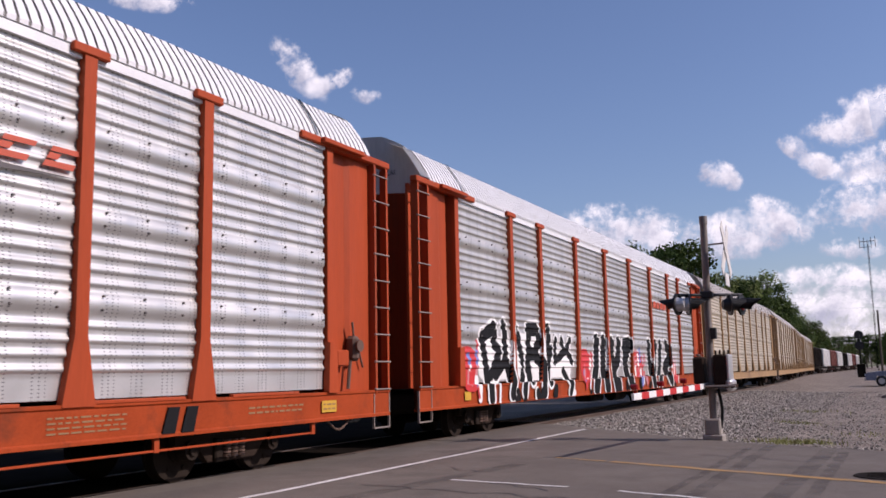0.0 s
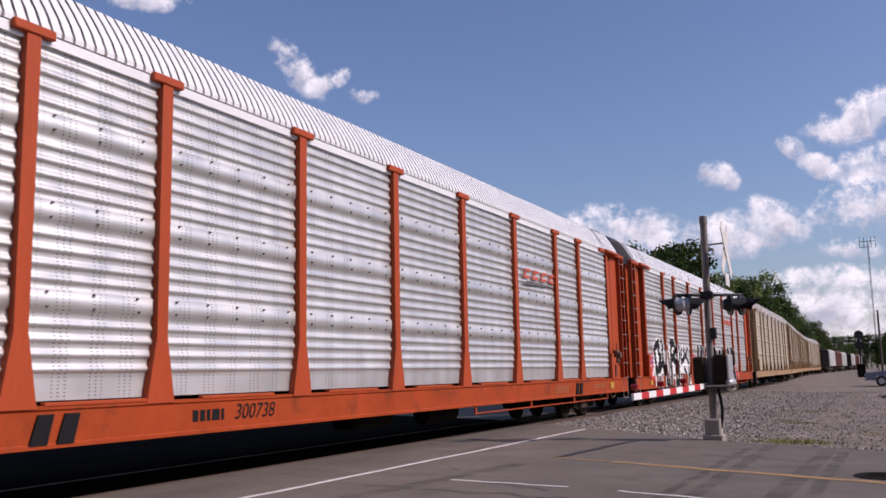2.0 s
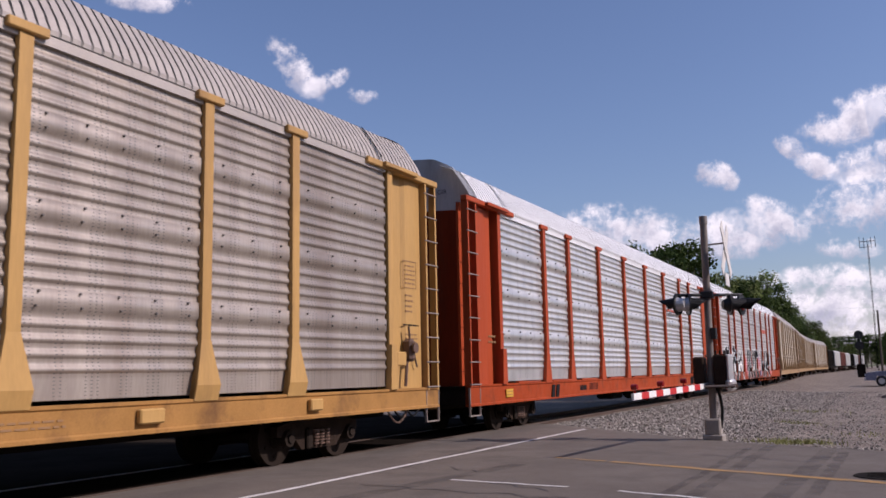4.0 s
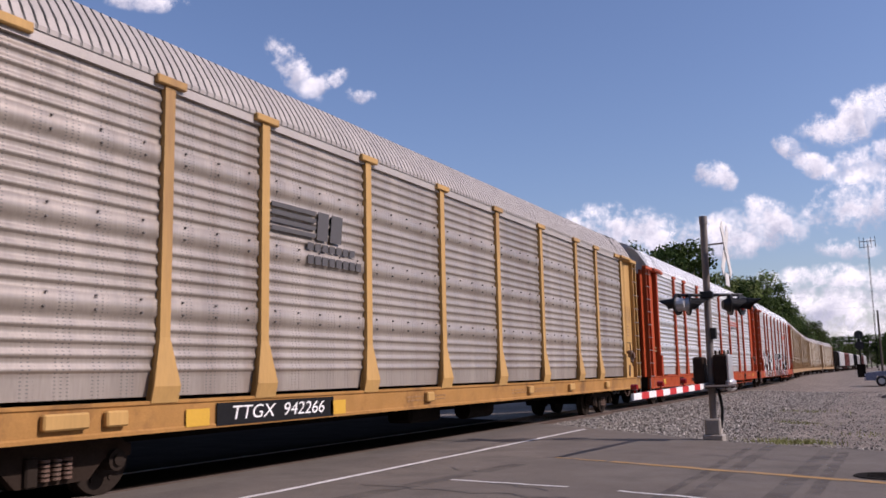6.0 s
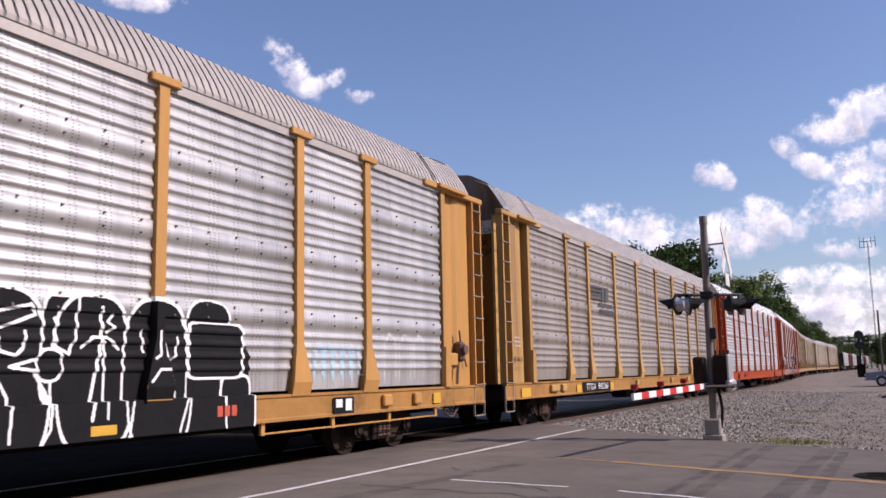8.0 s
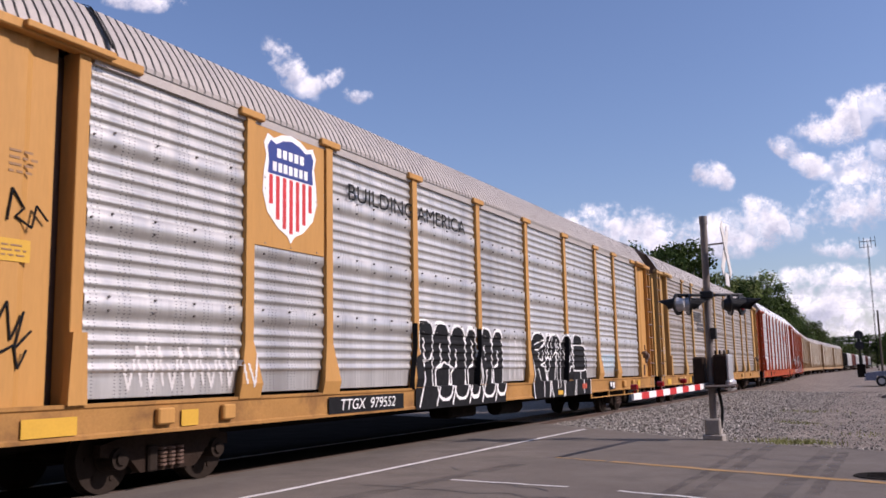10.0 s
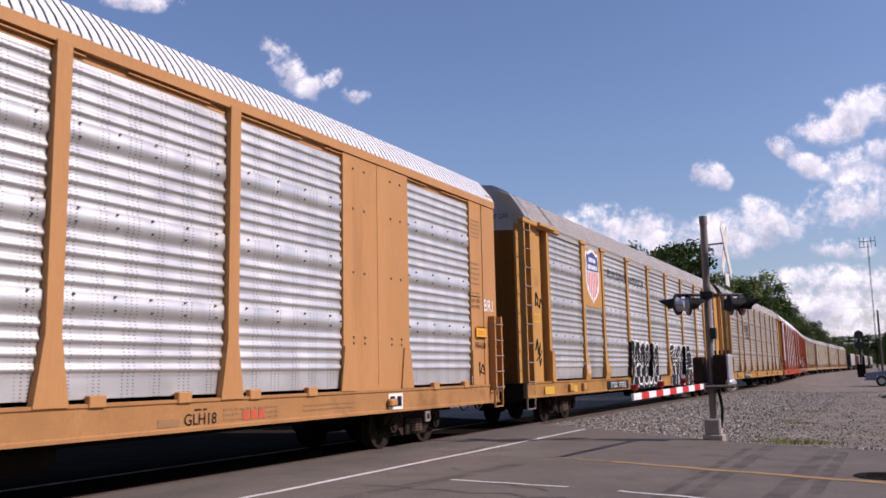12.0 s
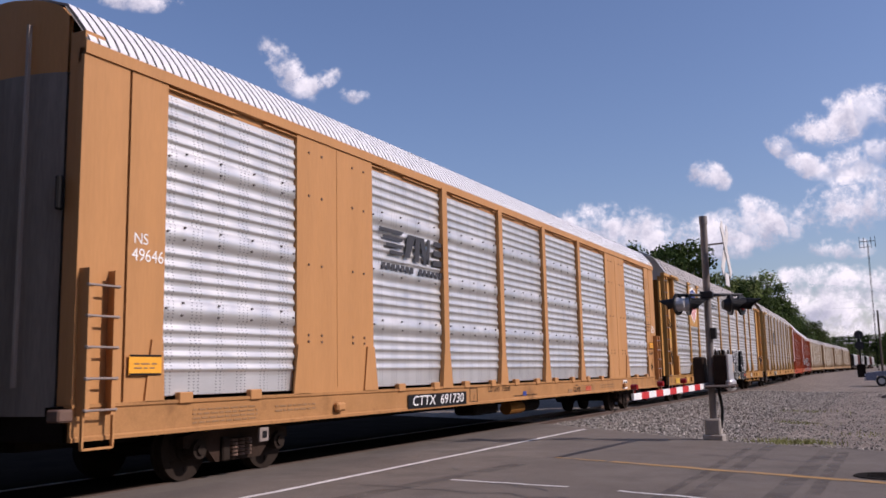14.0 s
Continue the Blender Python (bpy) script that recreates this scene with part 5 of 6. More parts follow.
    bars(c, 12.1, 12.56, 3.05, 3.15, 1, M_STENCIL, 1.463, 64)
    lettering("A. 89 1/2 MIN", 0.085, M_BLACK, c, on_side(1.467, 12.33, 2.92), stretch=0.7)
    lettering("B. 94 1/2 MIN", 0.085, M_BLACK, c, on_side(1.467, 12.33, 2.79), stretch=0.7)
    plate(c, "data_board", 8.55, 9.05, 0.74, 1.03, M_WHITE, 1.4745)
    plate(c, "data_board", 8.60, 8.76, 0.80, 0.98, M_BLACK, 1.4815)
    plate(c, "data_board", 8.84, 9.0, 0.80, 0.98, M_BLACK, 1.4815)
    plate(c, "placard", 12.1, 12.4, 1.12, 1.30, M_WHITE, 1.462)
    for y in (-8.3, 8.6):
        part("jacking_pad", boxed(1.47, 1.58, y - 0.12, y + 0.12, 0.80, 0.94, bevel=0.03), M_OCHRE, c)
    for y in (-10.1, 10.1):
        bm = boxed(1.40, 1.44, y - 0.1, y + 0.1, 0.46, 0.66, bevel=0.01)
        part("lever_plate", bm, M_RUNG, c)
        part("lever_hole", boxed(1.438, 1.444, y - 0.05, y + 0.05, 0.51, 0.61), M_BLACK, c)
    bm = bmesh.new()
    for pts in ([(12.2, 1.55), (12.35, 1.65), (12.3, 1.35), (12.5, 1.6), (12.45, 1.3), (12.65, 1.55), (12.75, 1.4)], [(12.3, 1.45), (12.7, 1.35)]):
        for a, b in zip(pts, pts[1:]):
            rod(bm, (1.466, *a), (1.466, *b), 0.014, 5)
    part("graffiti_tag", bm, M_BLACK, c, "small black marker graffiti")
    # the shade-darkened end paint keeps the tank dim under the car
    part("tank", rod(bmesh.new(), (1.05, -0.4, 0.50), (1.05, 0.5, 0.50), 0.15, 16), M_TAN_END, c)

build_ground()
build_road()
build_markings()
build_track()

PITCH_CAR = 29.22
CARS = []
car_b = ladder_car("orange autorack car with bright corrugated metal sides", M_ORANGE, M_STEEL_NEW, M_ROOF_NEW)
car_c = ladder_car("orange autorack car with graffiti along its metal side", M_ORANGE, M_STEEL_OLD, M_ROOF_NEW)
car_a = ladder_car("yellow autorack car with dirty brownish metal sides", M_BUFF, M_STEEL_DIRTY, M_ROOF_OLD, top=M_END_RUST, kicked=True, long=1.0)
car_z = ladder_car("yellow autorack car with a painted shield and black graffiti", M_TAN, M_STEEL_OLD, M_ROOF_OLD, kicked=True)
car_y = flush_car("tan autorack car with clean corrugated metal panels", M_OCHRE, M_STEEL_NEW, M_ROOF_NEW, M_OCHRE)
car_x = flush_car("tan autorack car with pale grey end doors", M_OCHRE, M_STEEL_NEW, M_ROOF_OLD, M_END_GREY)
for i, ob in enumerate((car_x, car_y, car_z, car_a, car_b, car_c)):
    CARS.append((ob, (-62.6, -33.25, -3.96, 25.10, 54.43, 83.64)[i], 10.1))
M_DULL_TAN = material("dull_tan_paint", (0.33, 0.20, 0.09), 0.6, vary=0.15, grime=(0.15, 0.09, 0.05), grime_amount=0.3, streak=True)
M_STEEL_CREAM = perforate(material("cream_weathered_sheet", (0.45, 0.39, 0.30), 0.5, 0.3, vary=0.12, bump=0.05, grime=(0.30, 0.25, 0.19), grime_amount=0.3, random_tone=0.08, streak=True))
NEAR_WHEELS = list(WHEELS)
far_a = ladder_car("tan autorack car with weathered grey metal sides", M_DULL_TAN, M_STEEL_CREAM, M_ROOF_OLD, kicked=True)
CARS.append((far_a, 25.20 + PITCH_CAR * 3, 10.1))
for i in range(4, 7):
    CARS.append((copy_thing(far_a, pose(0, 0, 0)), 25.20 + PITCH_CAR * i, 10.1))
M_HOPPER = material("pale_grey_hopper_paint", (0.62, 0.61, 0.58), 0.6, grime=(0.3, 0.25, 0.2), grime_amount=0.25, streak=True)
dark_hopper = hopper_car("black covered hopper car", M_DARK)
rust_hopper = hopper_car("rust-red covered hopper car", material("rust_red_paint", (0.16, 0.045, 0.03), 0.7, vary=0.2))
pale_hopper = hopper_car("pale grey covered hopper car", M_HOPPER)
y = 25.20 + PITCH_CAR * 6 + 14.6 + 9.9
for i in range(8):
    src = (dark_hopper, pale_hopper, rust_hopper, pale_hopper, dark_hopper, pale_hopper, rust_hopper, pale_hopper)[i]
    ob = src if i < 3 else copy_thing(src, pose(0, 0, 0))
    CARS.append((ob, y, 6.9))
    y += 19.8


decorate_a()
decorate_b()
decorate_c()
decorate_y()
decorate_z()


# ---- the crossing signal and gate ----
MAST = Vector((6.31, 17.81, 0.0))
FACE = Vector((0.98, -0.19, 0))
M_LAMP = plain("signal_black", (0.012, 0.012, 0.013), 0.5)
M_SILVER = plain("aluminium_paint", (0.55, 0.55, 0.56), 0.4, 0.6)
M_SIGN_BACK = plain("weathered_white_sign", (0.62, 0.60, 0.57), 0.55)
M_LENS = plain("red_lens", (0.25, 0.01, 0.01), 0.2)


def build_signal():
    sig = tagged(empty("crossing_signal", Matrix.Translation(MAST)), "grey steel crossing signal mast with crossbuck and black flashing lights", "crossing signal")
    bm = boxed(-0.19, 0.19, -0.19, 0.19, -0.12, 0.10, bevel=0.02)
    box(bm, -0.15, 0.15, -0.15, 0.15, 0.08, 0.40, bevel=0.03)
    part("base", bm, M_CONCRETE, sig, "stained concrete-grey cast base")
    bm = rod(bmesh.new(), (0, 0, 0.38), (0.04, 0, 4.22), 0.070, 20)
    part("mast", bm, M_POLE, sig)
    bm = rod(bmesh.new(), (0.04, 0, 4.20), (0.04, 0, 4.36), 0.080, 20)
    part("cap", bm, M_POLE, sig)
    bm = bmesh.new()
    for k in range(12):
        a = k / 11
        p = Vector((0.13 + 0.05 * math.sin(a * 3), -0.02, 0.2 + 0.7 * a))
        q = Vector((0.13 + 0.05 * math.sin((k + 1) / 11 * 3), -0.02, 0.2 + 0.7 * (k + 1) / 11))
        rod(bm, p, q, 0.028, 6)
    part("conduit", bm, M_BLACK, sig)
    # crossbuck, seen nearly edge on
    turn = Matrix.Rotation(radians(-1), 4, "Z")
    centre = Vector((0.42, 0.07, 3.66))
    for s in (-1, 1):
        bm = boxed(-0.008, 0.008, -0.115, 0.115, -0.61, 0.61, bevel=0.003)
        bm.transform(Matrix.Translation(centre + FACE * 0.012 * s) @ turn @ Matrix.Rotation(s * radians(40), 4, "X"))
        part("crossbuck_blade", bm, M_SIGN_BACK, sig, "white crossbuck blade")
    bm = rod(bmesh.new(), (0.04, 0, 3.78), (0.44, 0.05, 3.80), 0.018, 8)
    part("sign_bracket", bm, M_POLE, sig)
    bm = boxed(-0.008, 0.008, -0.19, 0.19, -0.12, 0.12, bevel=0.003)
    bm.transform(Matrix.Translation((0.42, 0.06, 3.07)) @ turn)
    part("track_count_plate", bm, M_SIGN_BACK, sig, "small white plate")
    # light bar
    arm = Vector((0.72, 0.69, 0)).normalized()
    bm = rod(bmesh.new(), tuple(-arm * 0.72 + Vector((0.02, 0, 2.78))), tuple(arm * 0.80 + Vector((0.02, 0, 2.80))), 0.03, 10)
    box(bm, -0.10, 0.14, -0.10, 0.10, 2.72, 2.86, bevel=0.02)
    part("cross_arm", bm, M_LAMP, sig)
    for s in (-0.66, -0.42, 0.52, 0.78):
        at = arm * s + Vector((0.02, 0, 2.60))
        d = -FACE if s in (-0.66, 0.52) else FACE
        if s > 0.6:
            d = FACE
        elif s > -0.6:
            d = Vector((0.90, 0.43, 0))
        bm = bmesh.new()
        rod(bm, at - d * 0.02, at + d * 0.02, 0.21, 24)
        rod(bm, at + Vector((0, 0, 0.1)) - d * 0.03, at + Vector((0, 0, 0.2)) - d * 0.03, 0.03, 8)
        lamp = part("flashing_light", bm, M_LAMP, sig, "black round backing disc")
        bm = bmesh.new()
        rows = []
        side = Vector((-d.y, d.x, 0)).normalized()
        for k in range(13):
            a = radians(-30 + 240 * k / 12)
            o = side * math.cos(a) * 0.14 + Vector((0, 0, 1)) * math.sin(a) * 0.14
            ln = (0.16 + 0.24 * max(0, math.sin(a)))
            rows.append([bm.verts.new(at + o), bm.verts.new(at + o * 0.95 + d.normalized() * ln - Vector((0, 0, 0.03)))])
        for p, q in zip(rows, rows[1:]):
            bm.faces.new((p[0], q[0], q[1], p[1]))
        bmesh.ops.solidify(bm, geom=bm.faces[:], thickness=0.008)
        part("visor", bm, M_LAMP, lamp)
        bm = rod(bmesh.new(), at + d.normalized() * 0.02, at + d.normalized() * 0.035, 0.12, 18)
        part("lens", bm, M_LENS, lamp, "dark red lens")
        bm = rod(bmesh.new(), at - d.normalized() * 0.02, at - d.normalized() * 0.15, 0.15, 16, 0.09)
        part("lamp_housing", bm, M_SILVER if s < 0 else M_LAMP, lamp)
    bm = boxed(0.06, 0.17, -0.12, 0.02, 1.92, 2.14, bevel=0.01)
    part("junction_box", bm, M_LAMP, sig)
    # gate machine
    bm = boxed(-0.30, -0.09, -0.18, 0.18, 1.06, 1.58, bevel=0.03)
    part("gate_machine", bm, M_TRUCK, sig, "dark rusty gate motor case")
    bm = boxed(0.09, 0.33, -0.20, 0.20, 1.00, 1.62, bevel=0.03)
    for k in range(4):
        rod(bm, (0.14 + 0.08 * k, -0.14, 1.60), (0.14 + 0.08 * k, -0.14, 1.70), 0.02, 6)
    part("gate_machine", bm, M_TRUCK, sig, "dark rusty gate motor case")
    bm = boxed(-0.40, 0.46, -0.26, 0.26, 0.98, 1.05, bevel=0.01)
    part("gate_bracket", bm, M_TRUCK, sig)
    bm = boxed(0.34, 0.40, -0.22, 0.20, 0.95, 1.62, bevel=0.02)
    box(bm, 0.31, 0.44, -0.26, 0.26, 0.92, 1.14, bevel=0.04)
    part("counterweight", bm, M_SILVER, sig, "pale grey counterweight")
    bm = rod(bmesh.new(), (-0.42, -0.3, 1.02), (0.5, -0.3, 1.02), 0.02, 8)
    part("pivot_shaft", bm, M_RUNG, sig)


def build_gate_arm():
    """The lowered arm reaches back over the road from the mast."""
    a, b = Vector((5.80, 13.90, 0.935)), Vector((6.22, 17.60, 1.02))
    d = (b - a)
    ln = d.length
    m = Matrix.Translation(a) @ d.to_track_quat("Y", "Z").to_matrix().to_4x4()
    gate = tagged(empty("gate_arm", m), "lowered crossing gate arm with red and white stripes", "gate arm")
    n = 11
    for k in range(n):
        y0, y1 = ln * k / n, ln * (k + 1) / n
        part("stripe", boxed(-0.02, 0.02, y0, y1, -0.052, 0.052), M_WHITE if k % 2 == 0 else M_RED, gate, "white stripe" if k % 2 == 0 else "red stripe")
    for y in (0.1, 1.3, 2.5):
        bm = rod(bmesh.new(), (0, y, 0.05), (0, y, 0.14), 0.012, 6)
        rod(bm, (-0.05, y, 0.15), (0.05, y, 0.15), 0.045, 10)
        part("gate_light", bm, M_LENS, gate, "small red lamp")
    part("arm_root", boxed(-0.035, 0.035, ln - 0.05, ln + 0.35, -0.06, 0.06, bevel=0.01), M_POLE, gate)


build_signal()
build_gate_arm()


# ---- ballast, weeds, marks ----
def stones():
    rnd = random.Random(2)
    base = [(1, 0, 0), (-1, 0, 0), (0, 1, 0), (0, -1, 0), (0, 0, 1), (0, 0, -0.6)]
    tri = [(0, 2, 4), (2, 1, 4), (1, 3, 4), (3, 0, 4), (2, 0, 5), (1, 2, 5), (3, 1, 5), (0, 3, 5)]
    vs, fs = [], []
    n = 0
    while n < 30000:
        y = 18.0 + 40 * rnd.random() ** 1.6
        x = rnd.uniform(0.9, 10.5)
        if (past_road(x, y) < 0.15 if x > 6.8 else y < 23.6 - 0.93 * x + 0.25):
            continue
        if x > 7.2 and rnd.random() < 0.75:
            continue
        r = rnd.uniform(0.014, 0.040) * (1.3 if x < 6 else 0.9)
        q = Euler((rnd.uniform(0, 6), rnd.uniform(0, 6), rnd.uniform(0, 6))).to_matrix()
        z = terrain(x, y) + r * 0.3
        k = len(vs)
        for p in base:
            w = q @ Vector([c * r * rnd.uniform(0.7, 1.25) for c in p])
            vs.append((x + w.x, y + w.y, z + w.z * 0.8))
        fs += [tuple(k + i for i in t) for t in tri]
        n += 1
    me = bpy.data.meshes.new("ballast_stones")
    me.from_pydata(vs, [], fs)
    m = bpy.data.materials.new("ballast_stone")
    m.use_nodes = True
    nn, l = m.node_tree.nodes, m.node_tree.links
    geo, rng = nn.new("ShaderNodeNewGeometry"), nn.new("ShaderNodeValToRGB")
    rng.color_ramp.elements[0].color, rng.color_ramp.elements[1].color = (0.075, 0.066, 0.058, 1), (0.44, 0.405, 0.36, 1)
    l.new(geo.outputs["Random Per Island"], rng.inputs["Fac"])
    l.new(rng.outputs["Color"], nn["Principled BSDF"].inputs["Base Color"])
    nn["Principled BSDF"].inputs["Roughness"].default_value = 0.9
    tagged(mesh_part("ballast_stones", me, m), "loose grey and tan crushed ballast stones", "gravel", kind="stuff")


def weeds():
    rnd = random.Random(4)
    vs, fs = [], []
    spots = [(7.5, 19.6, 0.55, 520), (7.0, 26.5, 0.5, 120), (6.7, 33.0, 0.8, 120), (9.6, 22.0, 1.0, 90)]
    for cx, cy, sp, n in spots:
        for _ in range(n):
            x, y = rnd.gauss(cx, sp * 0.7), rnd.gauss(cy, sp * 0.45)
            if past_road(x, y) < 0.05:
                continue
            z, h, a = terrain(x, y), rnd.uniform(0.04, 0.13), rnd.uniform(0, 6.28)
            dx, dy = math.cos(a) * 0.012, math.sin(a) * 0.012
            lx, ly = rnd.uniform(-0.06, 0.06), rnd.uniform(-0.06, 0.06)
            k = len(vs)
            vs += [(x - dx, y - dy, z), (x + dx, y + dy, z), (x + lx, y + ly, z + h)]
            fs.append((k, k + 1, k + 2))
    me = bpy.data.meshes.new("weeds")
    me.from_pydata(vs, [], fs)
    tagged(mesh_part("weeds", me, material("weed_green", (0.18, 0.19, 0.05), 0.7, vary=0.3)), "low yellow-green weeds at the roadside", "weeds", kind="stuff")


# Long thin streaks, patchily darker than the asphalt.
def dark_streaks():
    m = bpy.data.materials.new("tyre_rubber_mark")
    m.use_nodes = True
    n, l = m.node_tree.nodes, m.node_tree.links
    b = n["Principled BSDF"]
    b.inputs["Base Color"].default_value, b.inputs["Roughness"].default_value = (0.045, 0.04, 0.04, 1), 0.85
    geo, t, r = n.new("ShaderNodeNewGeometry"), n.new("ShaderNodeTexNoise"), n.new("ShaderNodeMapRange")
    t.inputs["Scale"].default_value, t.inputs["Detail"].default_value = 2.2, 8.0
    l.new(geo.outputs["Position"], t.inputs["Vector"])
    l.new(t.outputs["Fac"], r.inputs["Value"])
    r.inputs["From Min"].default_value, r.inputs["From Max"].default_value = 0.35, 0.75
    r.inputs["To Min"].default_value, r.inputs["To Max"].default_value = 0.04, 0.40
    l.new(r.outputs[0], b.inputs["Alpha"])
    runs = (((7.45, 9.0), (7.50, 16.6), 0.20, 0.003), ((7.15, 9.0), (7.2, 16.0), 0.13, 0.003), ((8.28, 9.2), (8.45, 15.8), 0.26, 0.003), ((8.62, 9.2), (8.7, 15.6), 0.16, 0.003), ((3.6, 6.0), (4.4, 12.5), 0.3, 0.003))
    for a, z, w, h in runs:
        stripe("tyre_mark", a, z, w, m, "dark streak across the asphalt", h=h, category="tyre mark", n=30, wobble=0.12)


stones()
weeds()
dark_streaks()


# ---- trees ----
M_LEAF = [material("leaf_green_%s" % k, c, 0.85, vary=0.35, scale=0.5, bump=0.0, random_tone=0.2, spec=0.1) for k, c in (("deep", (0.058, 0.088, 0.026)), ("mid", (0.085, 0.120, 0.034)), ("light", (0.115, 0.140, 0.045)))]
M_BARK = material("bark", (0.09, 0.07, 0.055), 0.9, vary=0.3, bump=0.5)


def tree(name, seed, leaf, height=16.0, spread=5.0, low=0.18, gappy=0.0):
    """A tapered trunk, limbs, and a crown of many small leaf clumps gathered along the limbs."""
    rnd = random.Random(seed)
    thing = empty(name)
    bm = bmesh.new()
    top = height * 0.82
    pts = [Vector((rnd.uniform(-0.3, 0.3) * i / 5, rnd.uniform(-0.3, 0.3) * i / 5, top * i / 5)) for i in range(6)]
    for i, (p, q) in enumerate(zip(pts, pts[1:])):
        rod(bm, p, q, 0.32 * (1 - i / 6), 7, 0.32 * (1 - (i + 1) / 6))
    hubs = []
    for k in range(22):
        h = low + (1 - low) * rnd.random() ** 0.8
        a = rnd.uniform(0, 6.283)
        reach = spread * (0.35 + 0.75 * math.sin(math.pi * min(1, 0.22 + 0.78 * (h - low) / (1 - low)))) * rnd.uniform(0.45, 1.1)
        s = Vector((0, 0, top * max(0.12, h - 0.18)))
        e = Vector((math.cos(a) * reach, math.sin(a) * reach, height * min(h, 0.95)))
        rod(bm, s, e, 0.09, 5, 0.02)
        hubs += [(e, rnd.uniform(0.8, 1.7)), (s.lerp(e, 0.65), rnd.uniform(0.7, 1.4))]
    hubs.append((Vector((0, 0, height * 0.93)), 1.3))
    part("trunk", bm, M_BARK, thing)
    vs, fs = [], []
    for c, r in hubs:
        if rnd.random() < gappy:
            continue
        for _ in range(95):
            d = Vector((rnd.gauss(0, 1), rnd.gauss(0, 1), rnd.gauss(0, 0.75)))
            p = c + d.normalized() * r * rnd.random() ** 0.45
            u = Vector((rnd.gauss(0, 1), rnd.gauss(0, 1), rnd.gauss(0, 1))).normalized()
            v = u.orthogonal().normalized()
            s = rnd.uniform(0.12, 0.30)
            k = len(vs)
            vs += [tuple(p - u * s), tuple(p + v * s * 0.6), tuple(p + u * s), tuple(p - v * s * 0.6)]
            fs.append((k, k + 1, k + 2, k + 3))
    me = bpy.data.meshes.new("crown")
    me.from_pydata(vs, [], fs)
    mesh_part("crown", me, leaf, thing)
    return thing


def tree_line():
    kinds = [("deciduous_tree", 11, M_LEAF[0], 16, 5.0, 0.15, 0.0), ("deciduous_tree", 12, M_LEAF[1], 16, 4.6, 0.12, 0.05), ("deciduous_tree", 13, M_LEAF[2], 16, 5.4, 0.10, 0.0),
             ("deciduous_tree", 14, M_LEAF[0], 16, 4.0, 0.30, 0.35), ("deciduous_tree", 15, M_LEAF[1], 16, 3.4, 0.05, 0.0)]
    words = ["dark green leafy tree behind the track", "leafy green tree beside the railway", "broad pale green tree beside the railway", "thin open-crowned tree behind the track", "narrow tall leafy tree by the track"]
    protos = [tagged(tree(*k), w, "tree", group="trees along the railway") for k, w in zip(kinds, words)]
    used = set()
    rnd = random.Random(9)

    def put(kind, x, y, h):
        m = Matrix.Translation((x, y, terrain(x, min(y, 400)) - 0.2)) @ Matrix.Rotation(rnd.uniform(0, 6.28), 4, "Z")
        ob = protos[kind]
        if kind in used:
            ob = copy_thing(ob, m)
        else:
            ob.matrix_basis = m
            used.add(kind)
        s = h / 16.0
        ob.scale = (s * rnd.uniform(0.85, 1.1), s * rnd.uniform(0.85, 1.1), s)
    for kind, x, y, h in ((3, -18.6, 110, 17.2), (3, -20.5, 112, 16.3), (0, -15.2, 114, 17.0), (1, -13.8, 118, 18.2), (0, -15.8, 130, 19.6), (2, -12.4, 128, 15.2), (0, -10.8, 138, 14.8), (1, -12.0, 150, 15.6),
                          (4, -10.6, 168, 19.2), (1, -12.6, 172, 18.0), (4, -9.2, 176, 17.8), (0, -14.0, 180, 17.5), (1, -9.6, 190, 15.0), (2, -9.8, 204, 13.8), (1, -8.8, 152, 13.4), (2, -11.2, 140, 15.6), (1, -8.6, 215, 12.8), (0, -7.6, 232, 12.4)):
        put(kind, x, y, h)
    # unseen trees added beyond the train to cut sky light under the cars
    for k in range(16):
        put(rnd.choice((0, 1, 2)), -13 - rnd.uniform(0, 5), -28 + 7.5 * k, rnd.uniform(9.5, 11.5))
    for k in range(26):
        y = 95 + 8.5 * k
        x = -17 - rnd.uniform(0, 10) if y < 180 else -11.5 - rnd.uniform(0, 7)
        put(rnd.choice((0, 1, 2, 1)), x, y, (12.0 if y < 180 else 11.5) + rnd.uniform(-1.5, 1.5))
    for k in range(14):
        put(rnd.choice((0, 1, 2)), -9.5 + rnd.uniform(-4, 2.5) + 0.5 * k, 205 + 16 * k, rnd.uniform(9.5, 12.5))
    for k in range(26):
        u = k / 25
        put(rnd.choice((0, 1, 0, 2)), 6 + 60 * u + rnd.uniform(-4, 4), 390 - 190 * u + rnd.uniform(-20, 20), rnd.uniform(9, 13))
    for k in range(14):
        put(rnd.choice((0, 1, 2)), rnd.uniform(12.5, 22), 130 + 15 * k, rnd.uniform(6, 10))
    for k in range(14):
        put(rnd.choice((0, 1, 0)), -16 + 2.2 * k, 462 + rnd.uniform(-6, 22), rnd.uniform(13.5, 17.5))
    for k in range(5):
        put(rnd.choice((0, 1)), 8.6 + rnd.uniform(0, 2.5), 215 + 20 * k, rnd.uniform(8, 10))
    # unseen row added on the right to hold back low sky light
    for k in range(30):
        put(rnd.choice((0, 1, 2)), 42 + rnd.uniform(-4, 5), 6 + 7.5 * k, rnd.uniform(12, 15))
    # unseen ring of trees added round the back to darken the car ends
    for k in range(40):
        a = radians(-150 + 150 * k / 39)
        x, y = 9 + 29 * math.cos(a) + rnd.uniform(-2, 2), 2 + 30 * math.sin(a) + rnd.uniform(-2, 2)
        if abs(x) > 6:
            put(rnd.choice((0, 1, 2)), x, y, rnd.uniform(19, 23) if k < 31 else rnd.uniform(11, 13))



tree_line()


